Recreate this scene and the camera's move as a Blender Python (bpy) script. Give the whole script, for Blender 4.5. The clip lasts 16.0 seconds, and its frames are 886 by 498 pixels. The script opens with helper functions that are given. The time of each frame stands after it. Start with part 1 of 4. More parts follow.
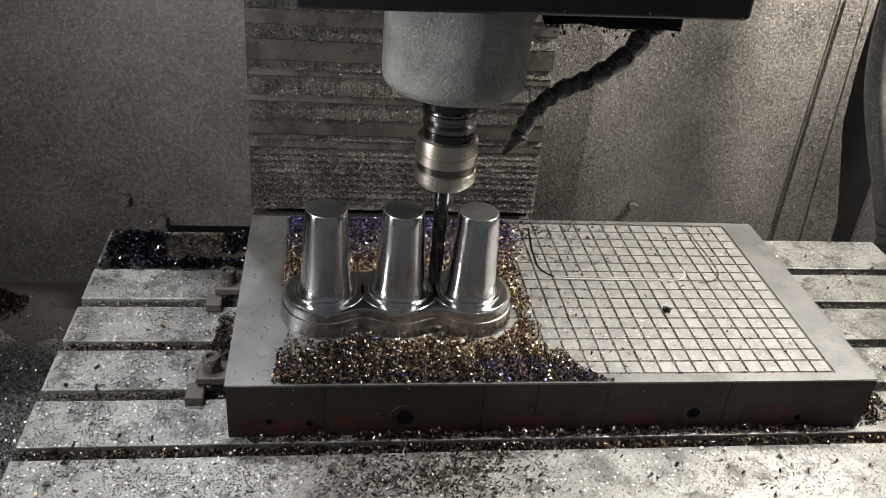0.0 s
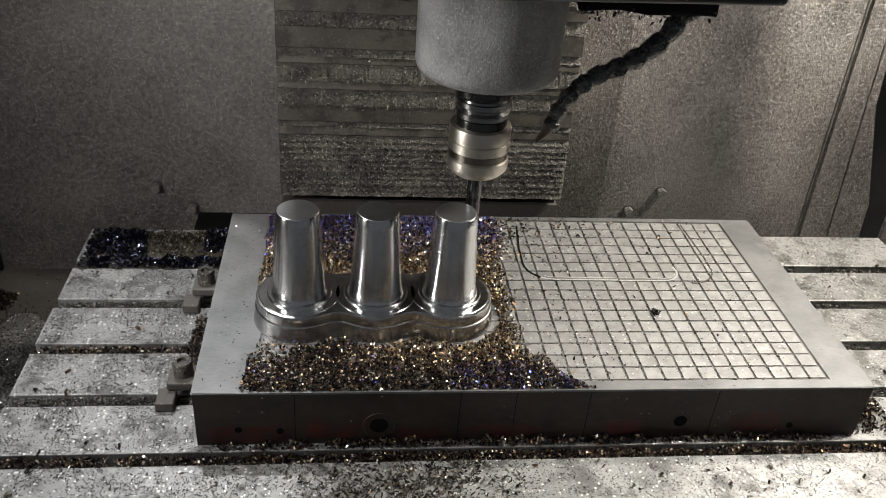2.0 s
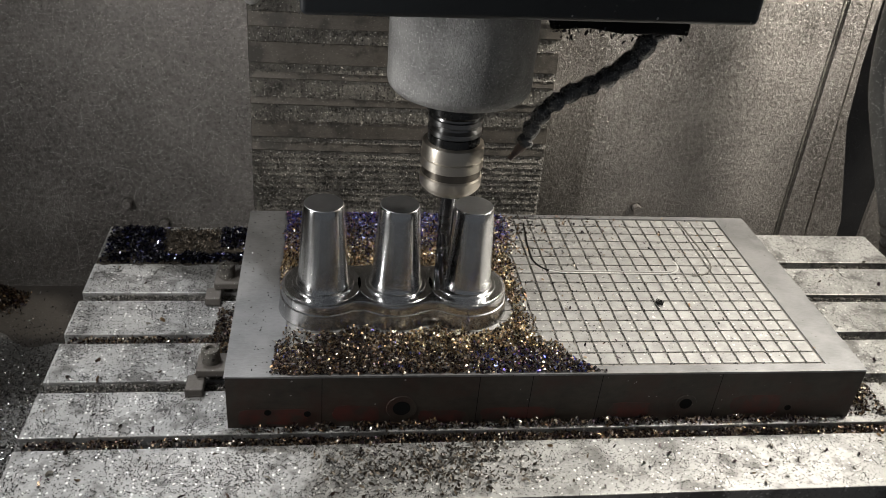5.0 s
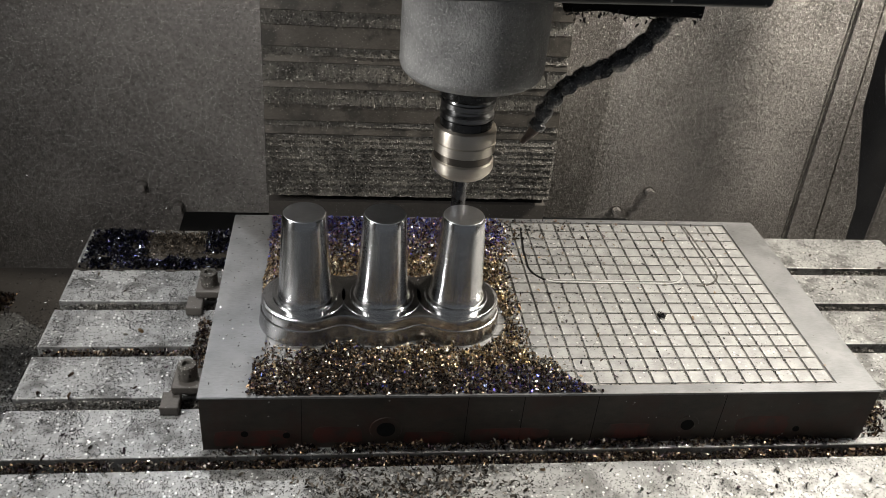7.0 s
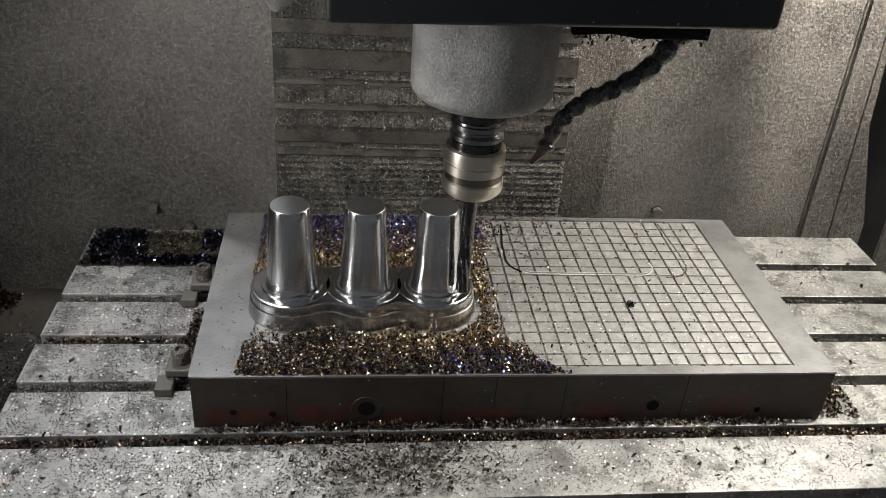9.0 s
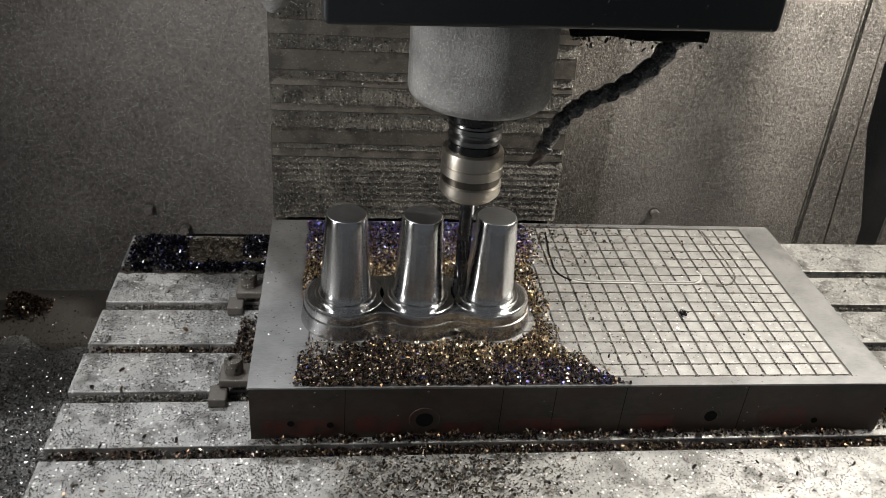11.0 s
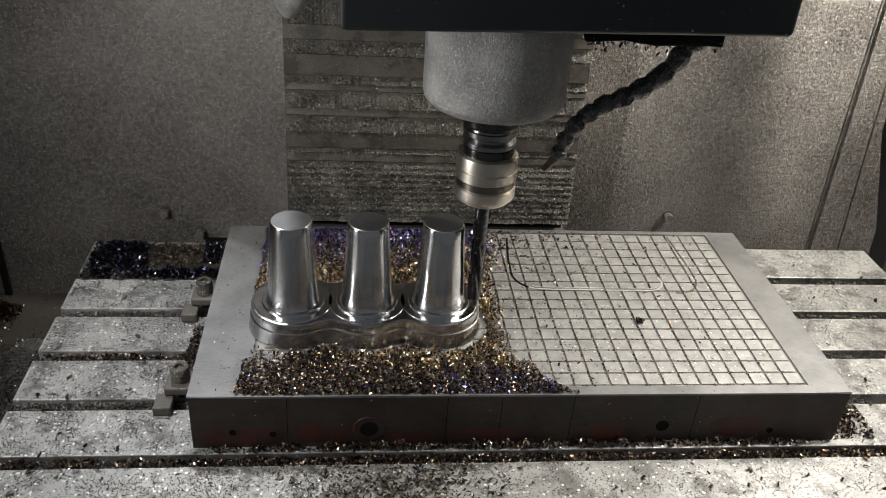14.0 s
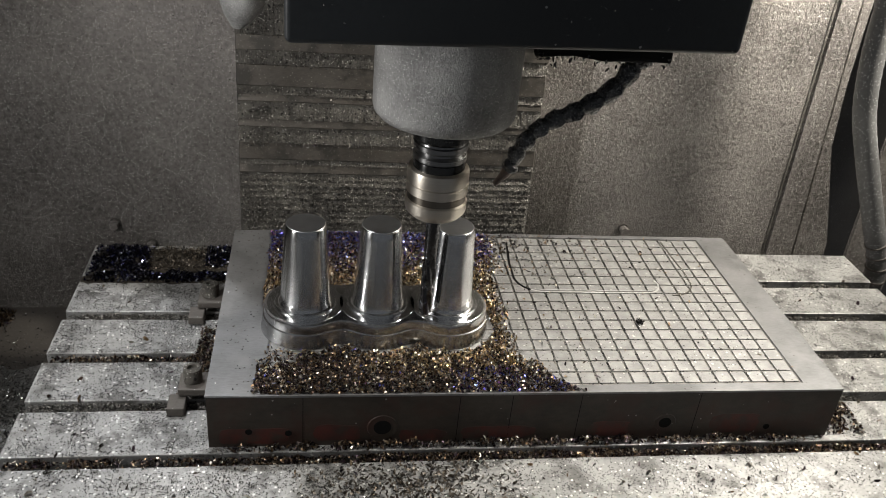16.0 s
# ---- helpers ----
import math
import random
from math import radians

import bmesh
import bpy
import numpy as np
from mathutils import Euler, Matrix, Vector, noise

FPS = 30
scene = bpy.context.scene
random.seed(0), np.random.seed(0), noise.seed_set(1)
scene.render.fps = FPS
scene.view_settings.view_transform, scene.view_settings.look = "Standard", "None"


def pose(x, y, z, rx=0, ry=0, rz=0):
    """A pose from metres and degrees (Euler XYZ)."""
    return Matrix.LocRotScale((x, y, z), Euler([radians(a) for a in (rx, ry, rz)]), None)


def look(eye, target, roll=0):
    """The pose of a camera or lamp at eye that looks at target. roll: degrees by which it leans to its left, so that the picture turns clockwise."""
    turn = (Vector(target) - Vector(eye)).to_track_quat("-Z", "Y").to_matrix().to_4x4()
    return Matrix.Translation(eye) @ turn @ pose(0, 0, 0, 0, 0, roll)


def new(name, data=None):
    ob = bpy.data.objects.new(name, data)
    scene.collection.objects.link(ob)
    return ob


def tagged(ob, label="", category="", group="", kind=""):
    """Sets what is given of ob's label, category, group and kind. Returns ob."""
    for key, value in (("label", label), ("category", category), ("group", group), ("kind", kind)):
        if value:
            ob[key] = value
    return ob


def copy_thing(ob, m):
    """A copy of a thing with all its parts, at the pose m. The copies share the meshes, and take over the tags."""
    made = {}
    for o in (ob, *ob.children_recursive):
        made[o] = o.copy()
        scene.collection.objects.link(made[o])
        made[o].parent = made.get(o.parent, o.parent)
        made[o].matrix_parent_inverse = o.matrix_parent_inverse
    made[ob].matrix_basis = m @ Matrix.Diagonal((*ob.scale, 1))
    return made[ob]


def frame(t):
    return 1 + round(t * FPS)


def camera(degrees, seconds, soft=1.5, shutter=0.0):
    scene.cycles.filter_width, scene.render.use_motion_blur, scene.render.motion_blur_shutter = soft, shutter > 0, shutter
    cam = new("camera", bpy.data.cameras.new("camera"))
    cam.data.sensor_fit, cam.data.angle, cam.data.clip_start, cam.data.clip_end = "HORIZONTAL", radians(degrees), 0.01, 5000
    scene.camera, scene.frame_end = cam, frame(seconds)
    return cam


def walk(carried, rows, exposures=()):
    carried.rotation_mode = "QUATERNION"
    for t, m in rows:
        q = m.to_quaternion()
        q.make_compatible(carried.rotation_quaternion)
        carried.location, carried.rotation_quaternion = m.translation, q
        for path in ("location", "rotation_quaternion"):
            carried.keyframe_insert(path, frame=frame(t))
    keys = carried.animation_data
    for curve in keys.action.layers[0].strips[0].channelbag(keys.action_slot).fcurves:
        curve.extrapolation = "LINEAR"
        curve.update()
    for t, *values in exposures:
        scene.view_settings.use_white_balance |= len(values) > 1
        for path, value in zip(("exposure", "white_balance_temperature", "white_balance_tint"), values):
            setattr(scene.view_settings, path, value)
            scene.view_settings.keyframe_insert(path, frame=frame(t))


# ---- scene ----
CAMERA_ROWS = [
    (0.0, pose(0.0931, -0.6086, 0.5922, 58.568, -4.743, -6.355)),
    (0.5, pose(0.0919, -0.6085, 0.5933, 57.981, -4.689, -6.309)),
    (1.0, pose(0.0895, -0.6088, 0.5930, 57.778, -4.535, -6.039)),
    (1.5, pose(0.0832, -0.6082, 0.5924, 57.470, -4.048, -5.364)),
    (2.0, pose(0.0803, -0.6080, 0.5944, 57.456, -3.987, -5.233)),
    (2.5, pose(0.0788, -0.6097, 0.5951, 57.713, -3.861, -5.072)),
    (3.0, pose(0.0773, -0.6092, 0.5971, 58.147, -3.803, -5.038)),
    (3.5, pose(0.0795, -0.6050, 0.5977, 58.521, -4.038, -5.335)),
    (4.0, pose(0.0840, -0.6027, 0.5959, 58.930, -4.432, -5.906)),
    (4.2, pose(0.0846, -0.5999, 0.5952, 58.913, -4.468, -6.398)),
    (6.5, pose(0.0914, -0.6022, 0.5953, 57.450, -4.867, -6.362)),
    (7.0, pose(0.0877, -0.6020, 0.5956, 57.312, -4.394, -5.653)),
    (7.5, pose(0.0847, -0.6034, 0.5958, 57.420, -4.190, -5.300)),
    (8.0, pose(0.0849, -0.6056, 0.5987, 57.625, -4.092, -5.227)),
    (8.5, pose(0.0843, -0.6091, 0.6009, 58.151, -3.971, -5.216)),
    (9.0, pose(0.0833, -0.6093, 0.6009, 58.577, -3.941, -5.339)),
    (9.2, pose(0.0832, -0.6055, 0.6000, 58.686, -3.902, -5.306)),
    (11.3, pose(0.0825, -0.6019, 0.5998, 58.554, -4.186, -5.566)),
    (11.5, pose(0.0830, -0.6017, 0.5997, 58.278, -4.140, -5.455)),
    (12.0, pose(0.0840, -0.6034, 0.5996, 58.142, -4.069, -5.325)),
    (12.5, pose(0.0834, -0.6054, 0.5996, 58.157, -4.054, -5.318)),
    (13.0, pose(0.0842, -0.6088, 0.6005, 58.183, -4.055, -5.319)),
    (13.5, pose(0.0805, -0.6087, 0.6014, 58.331, -3.916, -5.101)),
    (14.0, pose(0.0789, -0.6053, 0.6021, 58.795, -3.751, -4.881)),
    (14.5, pose(0.0802, -0.6012, 0.6023, 59.336, -3.853, -5.179)),
    (15.0, pose(0.0840, -0.5979, 0.6030, 59.600, -4.102, -5.677)),
    (15.5, pose(0.0894, -0.5965, 0.6025, 59.746, -4.565, -6.280)),
    (16.0, pose(0.0931, -0.5978, 0.6032, 59.627, -5.041, -6.928)),
]
cam = camera(55.8, 16.0, soft=0.6)
walk(cam, CAMERA_ROWS)

# ---- table travel: seconds, x, y ----
TRAVEL = [
    (0.0, -0.0000, 0.0000),
    (0.5, -0.0050, -0.0175),
    (1.0, -0.0184, -0.0298),
    (1.5, -0.0399, -0.0351),
    (2.0, -0.0587, -0.0285),
    (2.5, -0.0711, -0.0134),
    (3.0, -0.0738, 0.0060),
    (3.5, -0.0635, 0.0226),
    (4.0, -0.0450, 0.0322),
    (4.2, -0.0348, 0.0324),
    (4.6, -0.0197, 0.0305),
    (5.0, -0.0074, 0.0222),
    (5.4, -0.0006, 0.0094),
    (5.8, -0.0007, -0.0052),
    (6.2, -0.0076, -0.0183),
    (6.5, -0.0167, -0.0254),
    (7.0, -0.0367, -0.0305),
    (7.5, -0.0566, -0.0259),
    (8.0, -0.0689, -0.0123),
    (8.5, -0.0729, 0.0062),
    (9.0, -0.0657, 0.0243),
    (9.2, -0.0606, 0.0317),
    (9.6, -0.0463, 0.0388),
    (10.0, -0.0306, 0.0391),
    (10.4, -0.0165, 0.0325),
    (10.8, -0.0069, 0.0204),
    (11.3, -0.0041, 0.0016),
    (11.5, -0.0056, -0.0072),
    (12.0, -0.0168, -0.0227),
    (12.5, -0.0361, -0.0294),
    (13.0, -0.0552, -0.0250),
    (13.5, -0.0694, -0.0124),
    (14.0, -0.0748, 0.0058),
    (14.5, -0.0673, 0.0248),
    (15.0, -0.0516, 0.0358),
    (15.5, -0.0300, 0.0391),
    (16.0, -0.0111, 0.0310),
]

# ---- light ----
world = bpy.data.worlds.new("workshop")
scene.world = world
world.use_nodes = True
world.node_tree.nodes["Background"].inputs[0].default_value = (0.88, 0.93, 1.0, 1)
world.node_tree.nodes["Background"].inputs[1].default_value = 0.10
scene.view_settings.exposure = 0.0


def area_lamp(name, eye, target, power, size, size_y, colour, spread=180):
    data = bpy.data.lights.new(name, "AREA")
    data.shape, data.size, data.size_y, data.energy, data.color = "RECTANGLE", size, size_y, power, colour
    data.spread = radians(spread)
    ob = new(name, data)
    ob.matrix_world = look(eye, target)
    return ob


area_lamp("machine_light_left", (-0.40, -0.06, 0.415), (0.08, 0.20, 0.24), 2.0, 0.05, 0.18, (1.0, 0.985, 0.96), 140)
area_lamp("machine_light_right", (1.04, 0.34, 0.76), (0.80, 0.54, 0.48), 11.0, 0.10, 0.18, (1.0, 0.94, 0.83), 140)
# unseen fill lamp, added to brighten the table's right front
area_lamp("table_fill_right", (0.86, 0.04, 0.82), (0.40, -0.05, 0.0), 1.05, 0.08, 0.12, (1.0, 0.95, 0.87), 54)
# a focused work light beside the column: its pool ends before the plate's middle
beam = bpy.data.lights.new("column_spotlight", "SPOT")
beam.energy, beam.color, beam.spot_size, beam.spot_blend, beam.shadow_soft_size = 15.5, (0.97, 0.98, 1.0), radians(33), 0.12, 0.012
new("column_spotlight", beam).matrix_world = look((-0.19, 0.45, 0.88), (-0.20, 0.05, 0.0))

# ---- materials ----


def ramp(nt, pairs, interpolation="LINEAR"):
    r = nt.nodes.new("ShaderNodeValToRGB")
    r.color_ramp.interpolation = interpolation
    el = r.color_ramp.elements
    while len(el) < len(pairs):
        el.new(0.5)
    for e, (p, c) in zip(el, pairs):
        e.position, e.color = p, (*c, 1)
    return r


def node(nt, kind, **values):
    n = nt.nodes.new(kind)
    for key, value in values.items():
        n.inputs[key].default_value = value
    return n


def mix(nt, fac, a, b):
    m = nt.nodes.new("ShaderNodeMix")
    m.data_type = "RGBA"
    for socket, value in ((m.inputs[0], fac), (m.inputs[6], a), (m.inputs[7], b)):
        if isinstance(value, (int, float)):
            socket.default_value = value
        elif isinstance(value, tuple):
            socket.default_value = (*value, 1)
        else:
            nt.links.new(value, socket)
    return m.outputs[2]


def steel(name, dark, light, rough, metal, grain=90.0, blotch=9.0, bump=0.0006, stretch=(1, 1, 1), speck=None, speck_scale=320.0,
          speck_cut=0.16, stain=None, stain_scale=14.0, stain_low=0.55, stain_high=0.66, rough_spread=0.12, speck2=None, turned=0.0, gloss=0.5, vary=False):
    """A surface with grain and blotches, and, where given, specks and stains."""
    m = bpy.data.materials.new(name)
    m.use_nodes = True
    nt = m.node_tree
    p = nt.nodes["Principled BSDF"]
    where = nt.nodes.new("ShaderNodeTexCoord").outputs["Object"]
    if vary:
        info = nt.nodes.new("ShaderNodeObjectInfo")
        shift = node(nt, "ShaderNodeVectorMath")
        shift.operation = "MULTIPLY_ADD"
        shift.inputs[1].default_value = (37.0, 91.0, 13.0)
        nt.links.new(info.outputs["Random"], shift.inputs[0])
        nt.links.new(where, shift.inputs[2])
        where = shift.outputs[0]
    mp = node(nt, "ShaderNodeMapping", Scale=stretch)
    nt.links.new(where, mp.inputs["Vector"])
    fine = node(nt, "ShaderNodeTexNoise", Scale=grain, Detail=6.0, Roughness=0.7)
    wide = node(nt, "ShaderNodeTexNoise", Scale=blotch, Detail=3.0, Roughness=0.55)
    nt.links.new(mp.outputs[0], fine.inputs["Vector"])
    nt.links.new(where, wide.inputs["Vector"])
    r1 = ramp(nt, [(0.3, dark), (0.72, light)])
    nt.links.new(fine.outputs[0], r1.inputs[0])
    r2 = ramp(nt, [(0.35, tuple(c * 0.75 for c in dark)), (0.65, light)])
    nt.links.new(wide.outputs[0], r2.inputs[0])
    colour = mix(nt, 0.45, r1.outputs[0], r2.outputs[0])
    if stain:
        st = node(nt, "ShaderNodeTexNoise", Scale=stain_scale, Detail=5.0, Roughness=0.65)
        nt.links.new(where, st.inputs["Vector"])
        sr = ramp(nt, [(stain_low, (0, 0, 0)), (stain_high, (1, 1, 1))])
        nt.links.new(st.outputs[0], sr.inputs[0])
        colour = mix(nt, sr.outputs[0], colour, stain)
    rr = node(nt, "ShaderNodeMapRange", **{"To Min": max(0.02, rough - rough_spread), "To Max": min(1, rough + rough_spread)})
    nt.links.new(fine.outputs[0], rr.inputs["Value"])
    rough_out = rr.outputs[0]
    for k, tint in enumerate((speck, speck2)):
        if not tint:
            continue
        v = node(nt, "ShaderNodeTexVoronoi", Scale=speck_scale * (1 if k == 0 else 0.62), Randomness=1.0)
        nt.links.new(where, v.inputs["Vector"])
        big = nt.nodes.new("ShaderNodeSeparateColor")
        nt.links.new(v.outputs["Color"], big.inputs[0])
        limit = nt.nodes.new("ShaderNodeMath")
        limit.operation = "MULTIPLY"
        limit.inputs[1].default_value = speck_cut * 2.2
        nt.links.new(big.outputs[0], limit.inputs[0])
        less = nt.nodes.new("ShaderNodeMath")
        less.operation = "LESS_THAN"
        nt.links.new(v.outputs["Distance"], less.inputs[0])
        nt.links.new(limit.outputs[0], less.inputs[1])
        colour = mix(nt, less.outputs[0], colour, tint)
    nt.links.new(colour, p.inputs["Base Color"])
    nt.links.new(rough_out, p.inputs["Roughness"])
    p.inputs["Metallic"].default_value = metal
    p.inputs["Specular IOR Level"].default_value = gloss
    if turned:
        # lathe marks run round the axis and draw highlights out upwards
        tangent = nt.nodes.new("ShaderNodeTangent")
        tangent.direction_type, tangent.axis = "RADIAL", "Z"
        nt.links.new(tangent.outputs[0], p.inputs["Tangent"])
        p.inputs["Anisotropic"].default_value, p.inputs["Anisotropic Rotation"].default_value = turned, 0.25
    if bump:
        b = node(nt, "ShaderNodeBump", Strength=0.6, Distance=bump)
        nt.links.new(fine.outputs[0], b.inputs["Height"])
        nt.links.new(b.outputs[0], p.inputs["Normal"])
    return m


def flakes(name, colours, rough, metal=1.0):
    """Loose chips: each one takes its own temper colour."""
    m = bpy.data.materials.new(name)
    m.use_nodes = True
    nt = m.node_tree
    p = nt.nodes["Principled BSDF"]
    geo = nt.nodes.new("ShaderNodeNewGeometry")
    r = ramp(nt, [(i / len(colours), c) for i, c in enumerate(colours)], "CONSTANT")
    nt.links.new(geo.outputs["Random Per Island"], r.inputs[0])
    nt.links.new(r.outputs[0], p.inputs["Base Color"])
    p.inputs["Metallic"].default_value, p.inputs["Roughness"].default_value = metal, rough
    return m


def tile_metal(name):
    """Ground steel pads, each a little different."""
    m = steel(name, (0.27, 0.267, 0.26), (0.45, 0.445, 0.435), 0.52, 0.5, grain=260.0, blotch=70.0, bump=0.0012, stretch=(1, 3, 1),
              speck=(0.12, 0.11, 0.10), speck_scale=260.0, speck_cut=0.11, speck2=(0.62, 0.61, 0.59), vary=True)
    nt = m.node_tree
    p = nt.nodes["Principled BSDF"]
    info = nt.nodes.new("ShaderNodeObjectInfo")
    r = ramp(nt, [(0.0, (0.92, 0.92, 0.92)), (1.0, (1.0, 1.0, 1.0))])
    nt.links.new(info.outputs["Random"], r.inputs[0])
    mul = nt.nodes.new("ShaderNodeMix")
    mul.data_type, mul.blend_type = "RGBA", "MULTIPLY"
    mul.inputs[0].default_value = 1.0
    old = p.inputs["Base Color"].links[0].from_socket
    nt.links.new(old, mul.inputs[6])
    nt.links.new(r.outputs[0], mul.inputs[7])
    nt.links.new(mul.outputs[2], p.inputs["Base Color"])
    return m


WALL = steel("sheet_grey", (0.070, 0.063, 0.057), (0.51, 0.475, 0.445), 0.42, 0.45, grain=190.0, blotch=3.0, bump=0.0075,
             speck=(0.80, 0.77, 0.72), speck_scale=340.0, speck_cut=0.15)
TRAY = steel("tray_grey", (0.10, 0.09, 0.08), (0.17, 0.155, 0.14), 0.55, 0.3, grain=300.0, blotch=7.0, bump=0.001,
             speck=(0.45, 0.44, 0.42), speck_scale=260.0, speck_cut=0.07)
SLAT = steel("slide_cover_steel", (0.085, 0.075, 0.063), (0.165, 0.147, 0.127), 0.45, 0.5, grain=160.0, blotch=14.0, bump=0.0008, stretch=(1, 1, 3),
             speck=(0.34, 0.32, 0.28), speck_scale=330.0, speck_cut=0.10, stain=(0.07, 0.064, 0.056), stain_scale=26.0, stain_low=0.5, stain_high=0.6)
GRIT = steel("caked_swarf", (0.022, 0.020, 0.018), (0.22, 0.205, 0.18), 0.50, 0.35, grain=330.0, blotch=30.0, bump=0.006,
             speck=(0.62, 0.60, 0.55), speck_scale=340.0, speck_cut=0.13, speck2=(0.02, 0.018, 0.016))
TABLE = steel("table_iron", (0.27, 0.27, 0.265), (0.50, 0.495, 0.48), 0.50, 0.42, grain=260.0, blotch=11.0, bump=0.0004,
              speck=(0.10, 0.10, 0.095), speck_scale=330.0, speck_cut=0.14, speck2=(0.75, 0.75, 0.73),
              stain=(0.17, 0.167, 0.16), stain_scale=24.0, stain_low=0.50, stain_high=0.62)
# table iron with the shade inside the slots put into its colour
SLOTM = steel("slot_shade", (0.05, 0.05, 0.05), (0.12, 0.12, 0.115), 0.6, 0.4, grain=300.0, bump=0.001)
PLATE_TOP = steel("ground_steel", (0.15, 0.15, 0.152), (0.30, 0.30, 0.303), 0.48, 0.6, grain=150.0, blotch=16.0, bump=0.0003, stretch=(1, 7, 1),
                  speck=(0.10, 0.10, 0.095), speck_scale=120.0, speck_cut=0.07, stain=(0.25, 0.25, 0.25), stain_scale=22.0)
# dark brown paint, its tone lowered further to keep the front side shaded
PLATE_SIDE = steel("shaded_side_paint", (0.016, 0.0125, 0.0095), (0.070, 0.055, 0.042), 0.48, 0.1, grain=70.0, blotch=16.0, bump=0.0006, stretch=(1, 1, 2),
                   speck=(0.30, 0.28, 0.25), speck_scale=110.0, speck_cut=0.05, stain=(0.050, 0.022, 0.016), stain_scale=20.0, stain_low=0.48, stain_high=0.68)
RED = steel("red_paint", (0.036, 0.020, 0.016), (0.105, 0.021, 0.015), 0.5, 0.0, grain=60.0, blotch=30.0, bump=0.0003,
            stain=(0.042, 0.030, 0.023), stain_scale=48.0, stain_low=0.49, stain_high=0.66)
GROOVE = steel("groove_grime", (0.09, 0.084, 0.077), (0.36, 0.345, 0.32), 0.6, 0.3, grain=170.0, bump=0.0005)
PAD = tile_metal("pad_steel")
MIRROR = steel("turned_steel", (0.60, 0.605, 0.61), (0.78, 0.785, 0.79), 0.21, 1.0, grain=60.0, blotch=14.0, bump=0.0, stretch=(1, 1, 14), rough_spread=0.03, turned=0.85)
MILLED = steel("milled_steel", (0.40, 0.40, 0.405), (0.68, 0.68, 0.685), 0.24, 1.0, grain=70.0, blotch=34.0, bump=0.00012, stretch=(4, 4, 0.4), rough_spread=0.10)
LEDGE = steel("ledge_steel", (0.55, 0.555, 0.56), (0.72, 0.725, 0.73), 0.19, 1.0, grain=90.0, blotch=60.0, bump=0.00010, stretch=(1, 1, 1), rough_spread=0.06)
FACE = steel("faced_steel", (0.58, 0.59, 0.61), (0.74, 0.75, 0.77), 0.36, 1.0, grain=120.0, blotch=30.0, bump=0.00004, stretch=(1, 6, 1), rough_spread=0.06)
BAND = steel("dark_nickel", (0.17, 0.15, 0.125), (0.25, 0.225, 0.19), 0.34, 1.0, grain=40.0, blotch=10.0, bump=0.00003, stretch=(1, 1, 20), turned=0.8)
BRIGHT = steel("bright_flange_steel", (0.20, 0.20, 0.20), (0.32, 0.32, 0.32), 0.30, 1.0, grain=40.0, blotch=10.0, bump=0.00003, stretch=(1, 1, 20), turned=0.8)
NOSE = steel("spindle_housing_iron", (0.13, 0.13, 0.128), (0.45, 0.445, 0.435), 0.42, 0.45, grain=420.0, blotch=22.0, bump=0.0035,
             speck=(0.80, 0.79, 0.77), speck_scale=600.0, speck_cut=0.13)
BLACK = steel("black_sheet", (0.012, 0.014, 0.016), (0.020, 0.023, 0.026), 0.42, 0.0, grain=260.0, blotch=5.0, bump=0.0002,
              speck=(0.25, 0.25, 0.25), speck_scale=60.0, speck_cut=0.035)
NICKEL = steel("satin_nickel", (0.60, 0.55, 0.48), (0.72, 0.67, 0.59), 0.42, 1.0, grain=40.0, blotch=10.0, bump=0.00003, stretch=(1, 1, 20), rough_spread=0.03, turned=0.7)
DARK_STEEL = steel("dark_holder_steel", (0.045, 0.045, 0.045), (0.085, 0.085, 0.085), 0.26, 0.9, grain=60.0, bump=0.00005, turned=0.8)
CARBIDE = steel("cutter_steel", (0.07, 0.07, 0.073), (0.13, 0.13, 0.135), 0.26, 1.0, grain=80.0, bump=0.00005)
PLASTIC = steel("hose_plastic", (0.016, 0.016, 0.017), (0.11, 0.11, 0.11), 0.28, 0.0, grain=200.0, blotch=40.0, bump=0.0012,
                speck=(0.30, 0.30, 0.29), speck_scale=620.0, speck_cut=0.2)
TIP = steel("nozzle_plastic", (0.09, 0.06, 0.05), (0.22, 0.16, 0.13), 0.45, 0.0, grain=160.0, blotch=60.0, bump=0.0005)
CONDUIT = steel("grey_conduit", (0.15, 0.15, 0.15), (0.24, 0.24, 0.235), 0.42, 0.1, grain=300.0, blotch=15.0, bump=0.001,
                speck=(0.65, 0.65, 0.64), speck_scale=330.0, speck_cut=0.16)
# matte black for rubber and dark parts, and for painted shade in gaps
VOID = steel("void_and_rubber_black", (0.008, 0.008, 0.008), (0.014, 0.014, 0.014), 0.8, 0.0, grain=120.0, bump=0.0003, gloss=0.08)
MARK = steel("bright_scratch", (0.50, 0.50, 0.49), (0.86, 0.86, 0.85), 0.42, 0.45, grain=200.0, bump=0.0001)
CHIP_BLUE = flakes("blue_chip", [(0.06, 0.07, 0.32), (0.14, 0.12, 0.44), (0.015, 0.016, 0.05), (0.26, 0.32, 0.66), (0.22, 0.10, 0.24),
                                 (0.52, 0.55, 0.70), (0.04, 0.03, 0.06), (0.10, 0.13, 0.46), (0.30, 0.20, 0.15)], 0.30)
CHIP_GOLD = flakes("straw_chip", [(0.50, 0.36, 0.18), (0.28, 0.19, 0.10), (0.62, 0.51, 0.33), (0.12, 0.085, 0.055), (0.82, 0.76, 0.64),
                                  (0.28, 0.17, 0.11), (0.05, 0.04, 0.028), (0.33, 0.26, 0.16), (0.03, 0.025, 0.02)], 0.36)
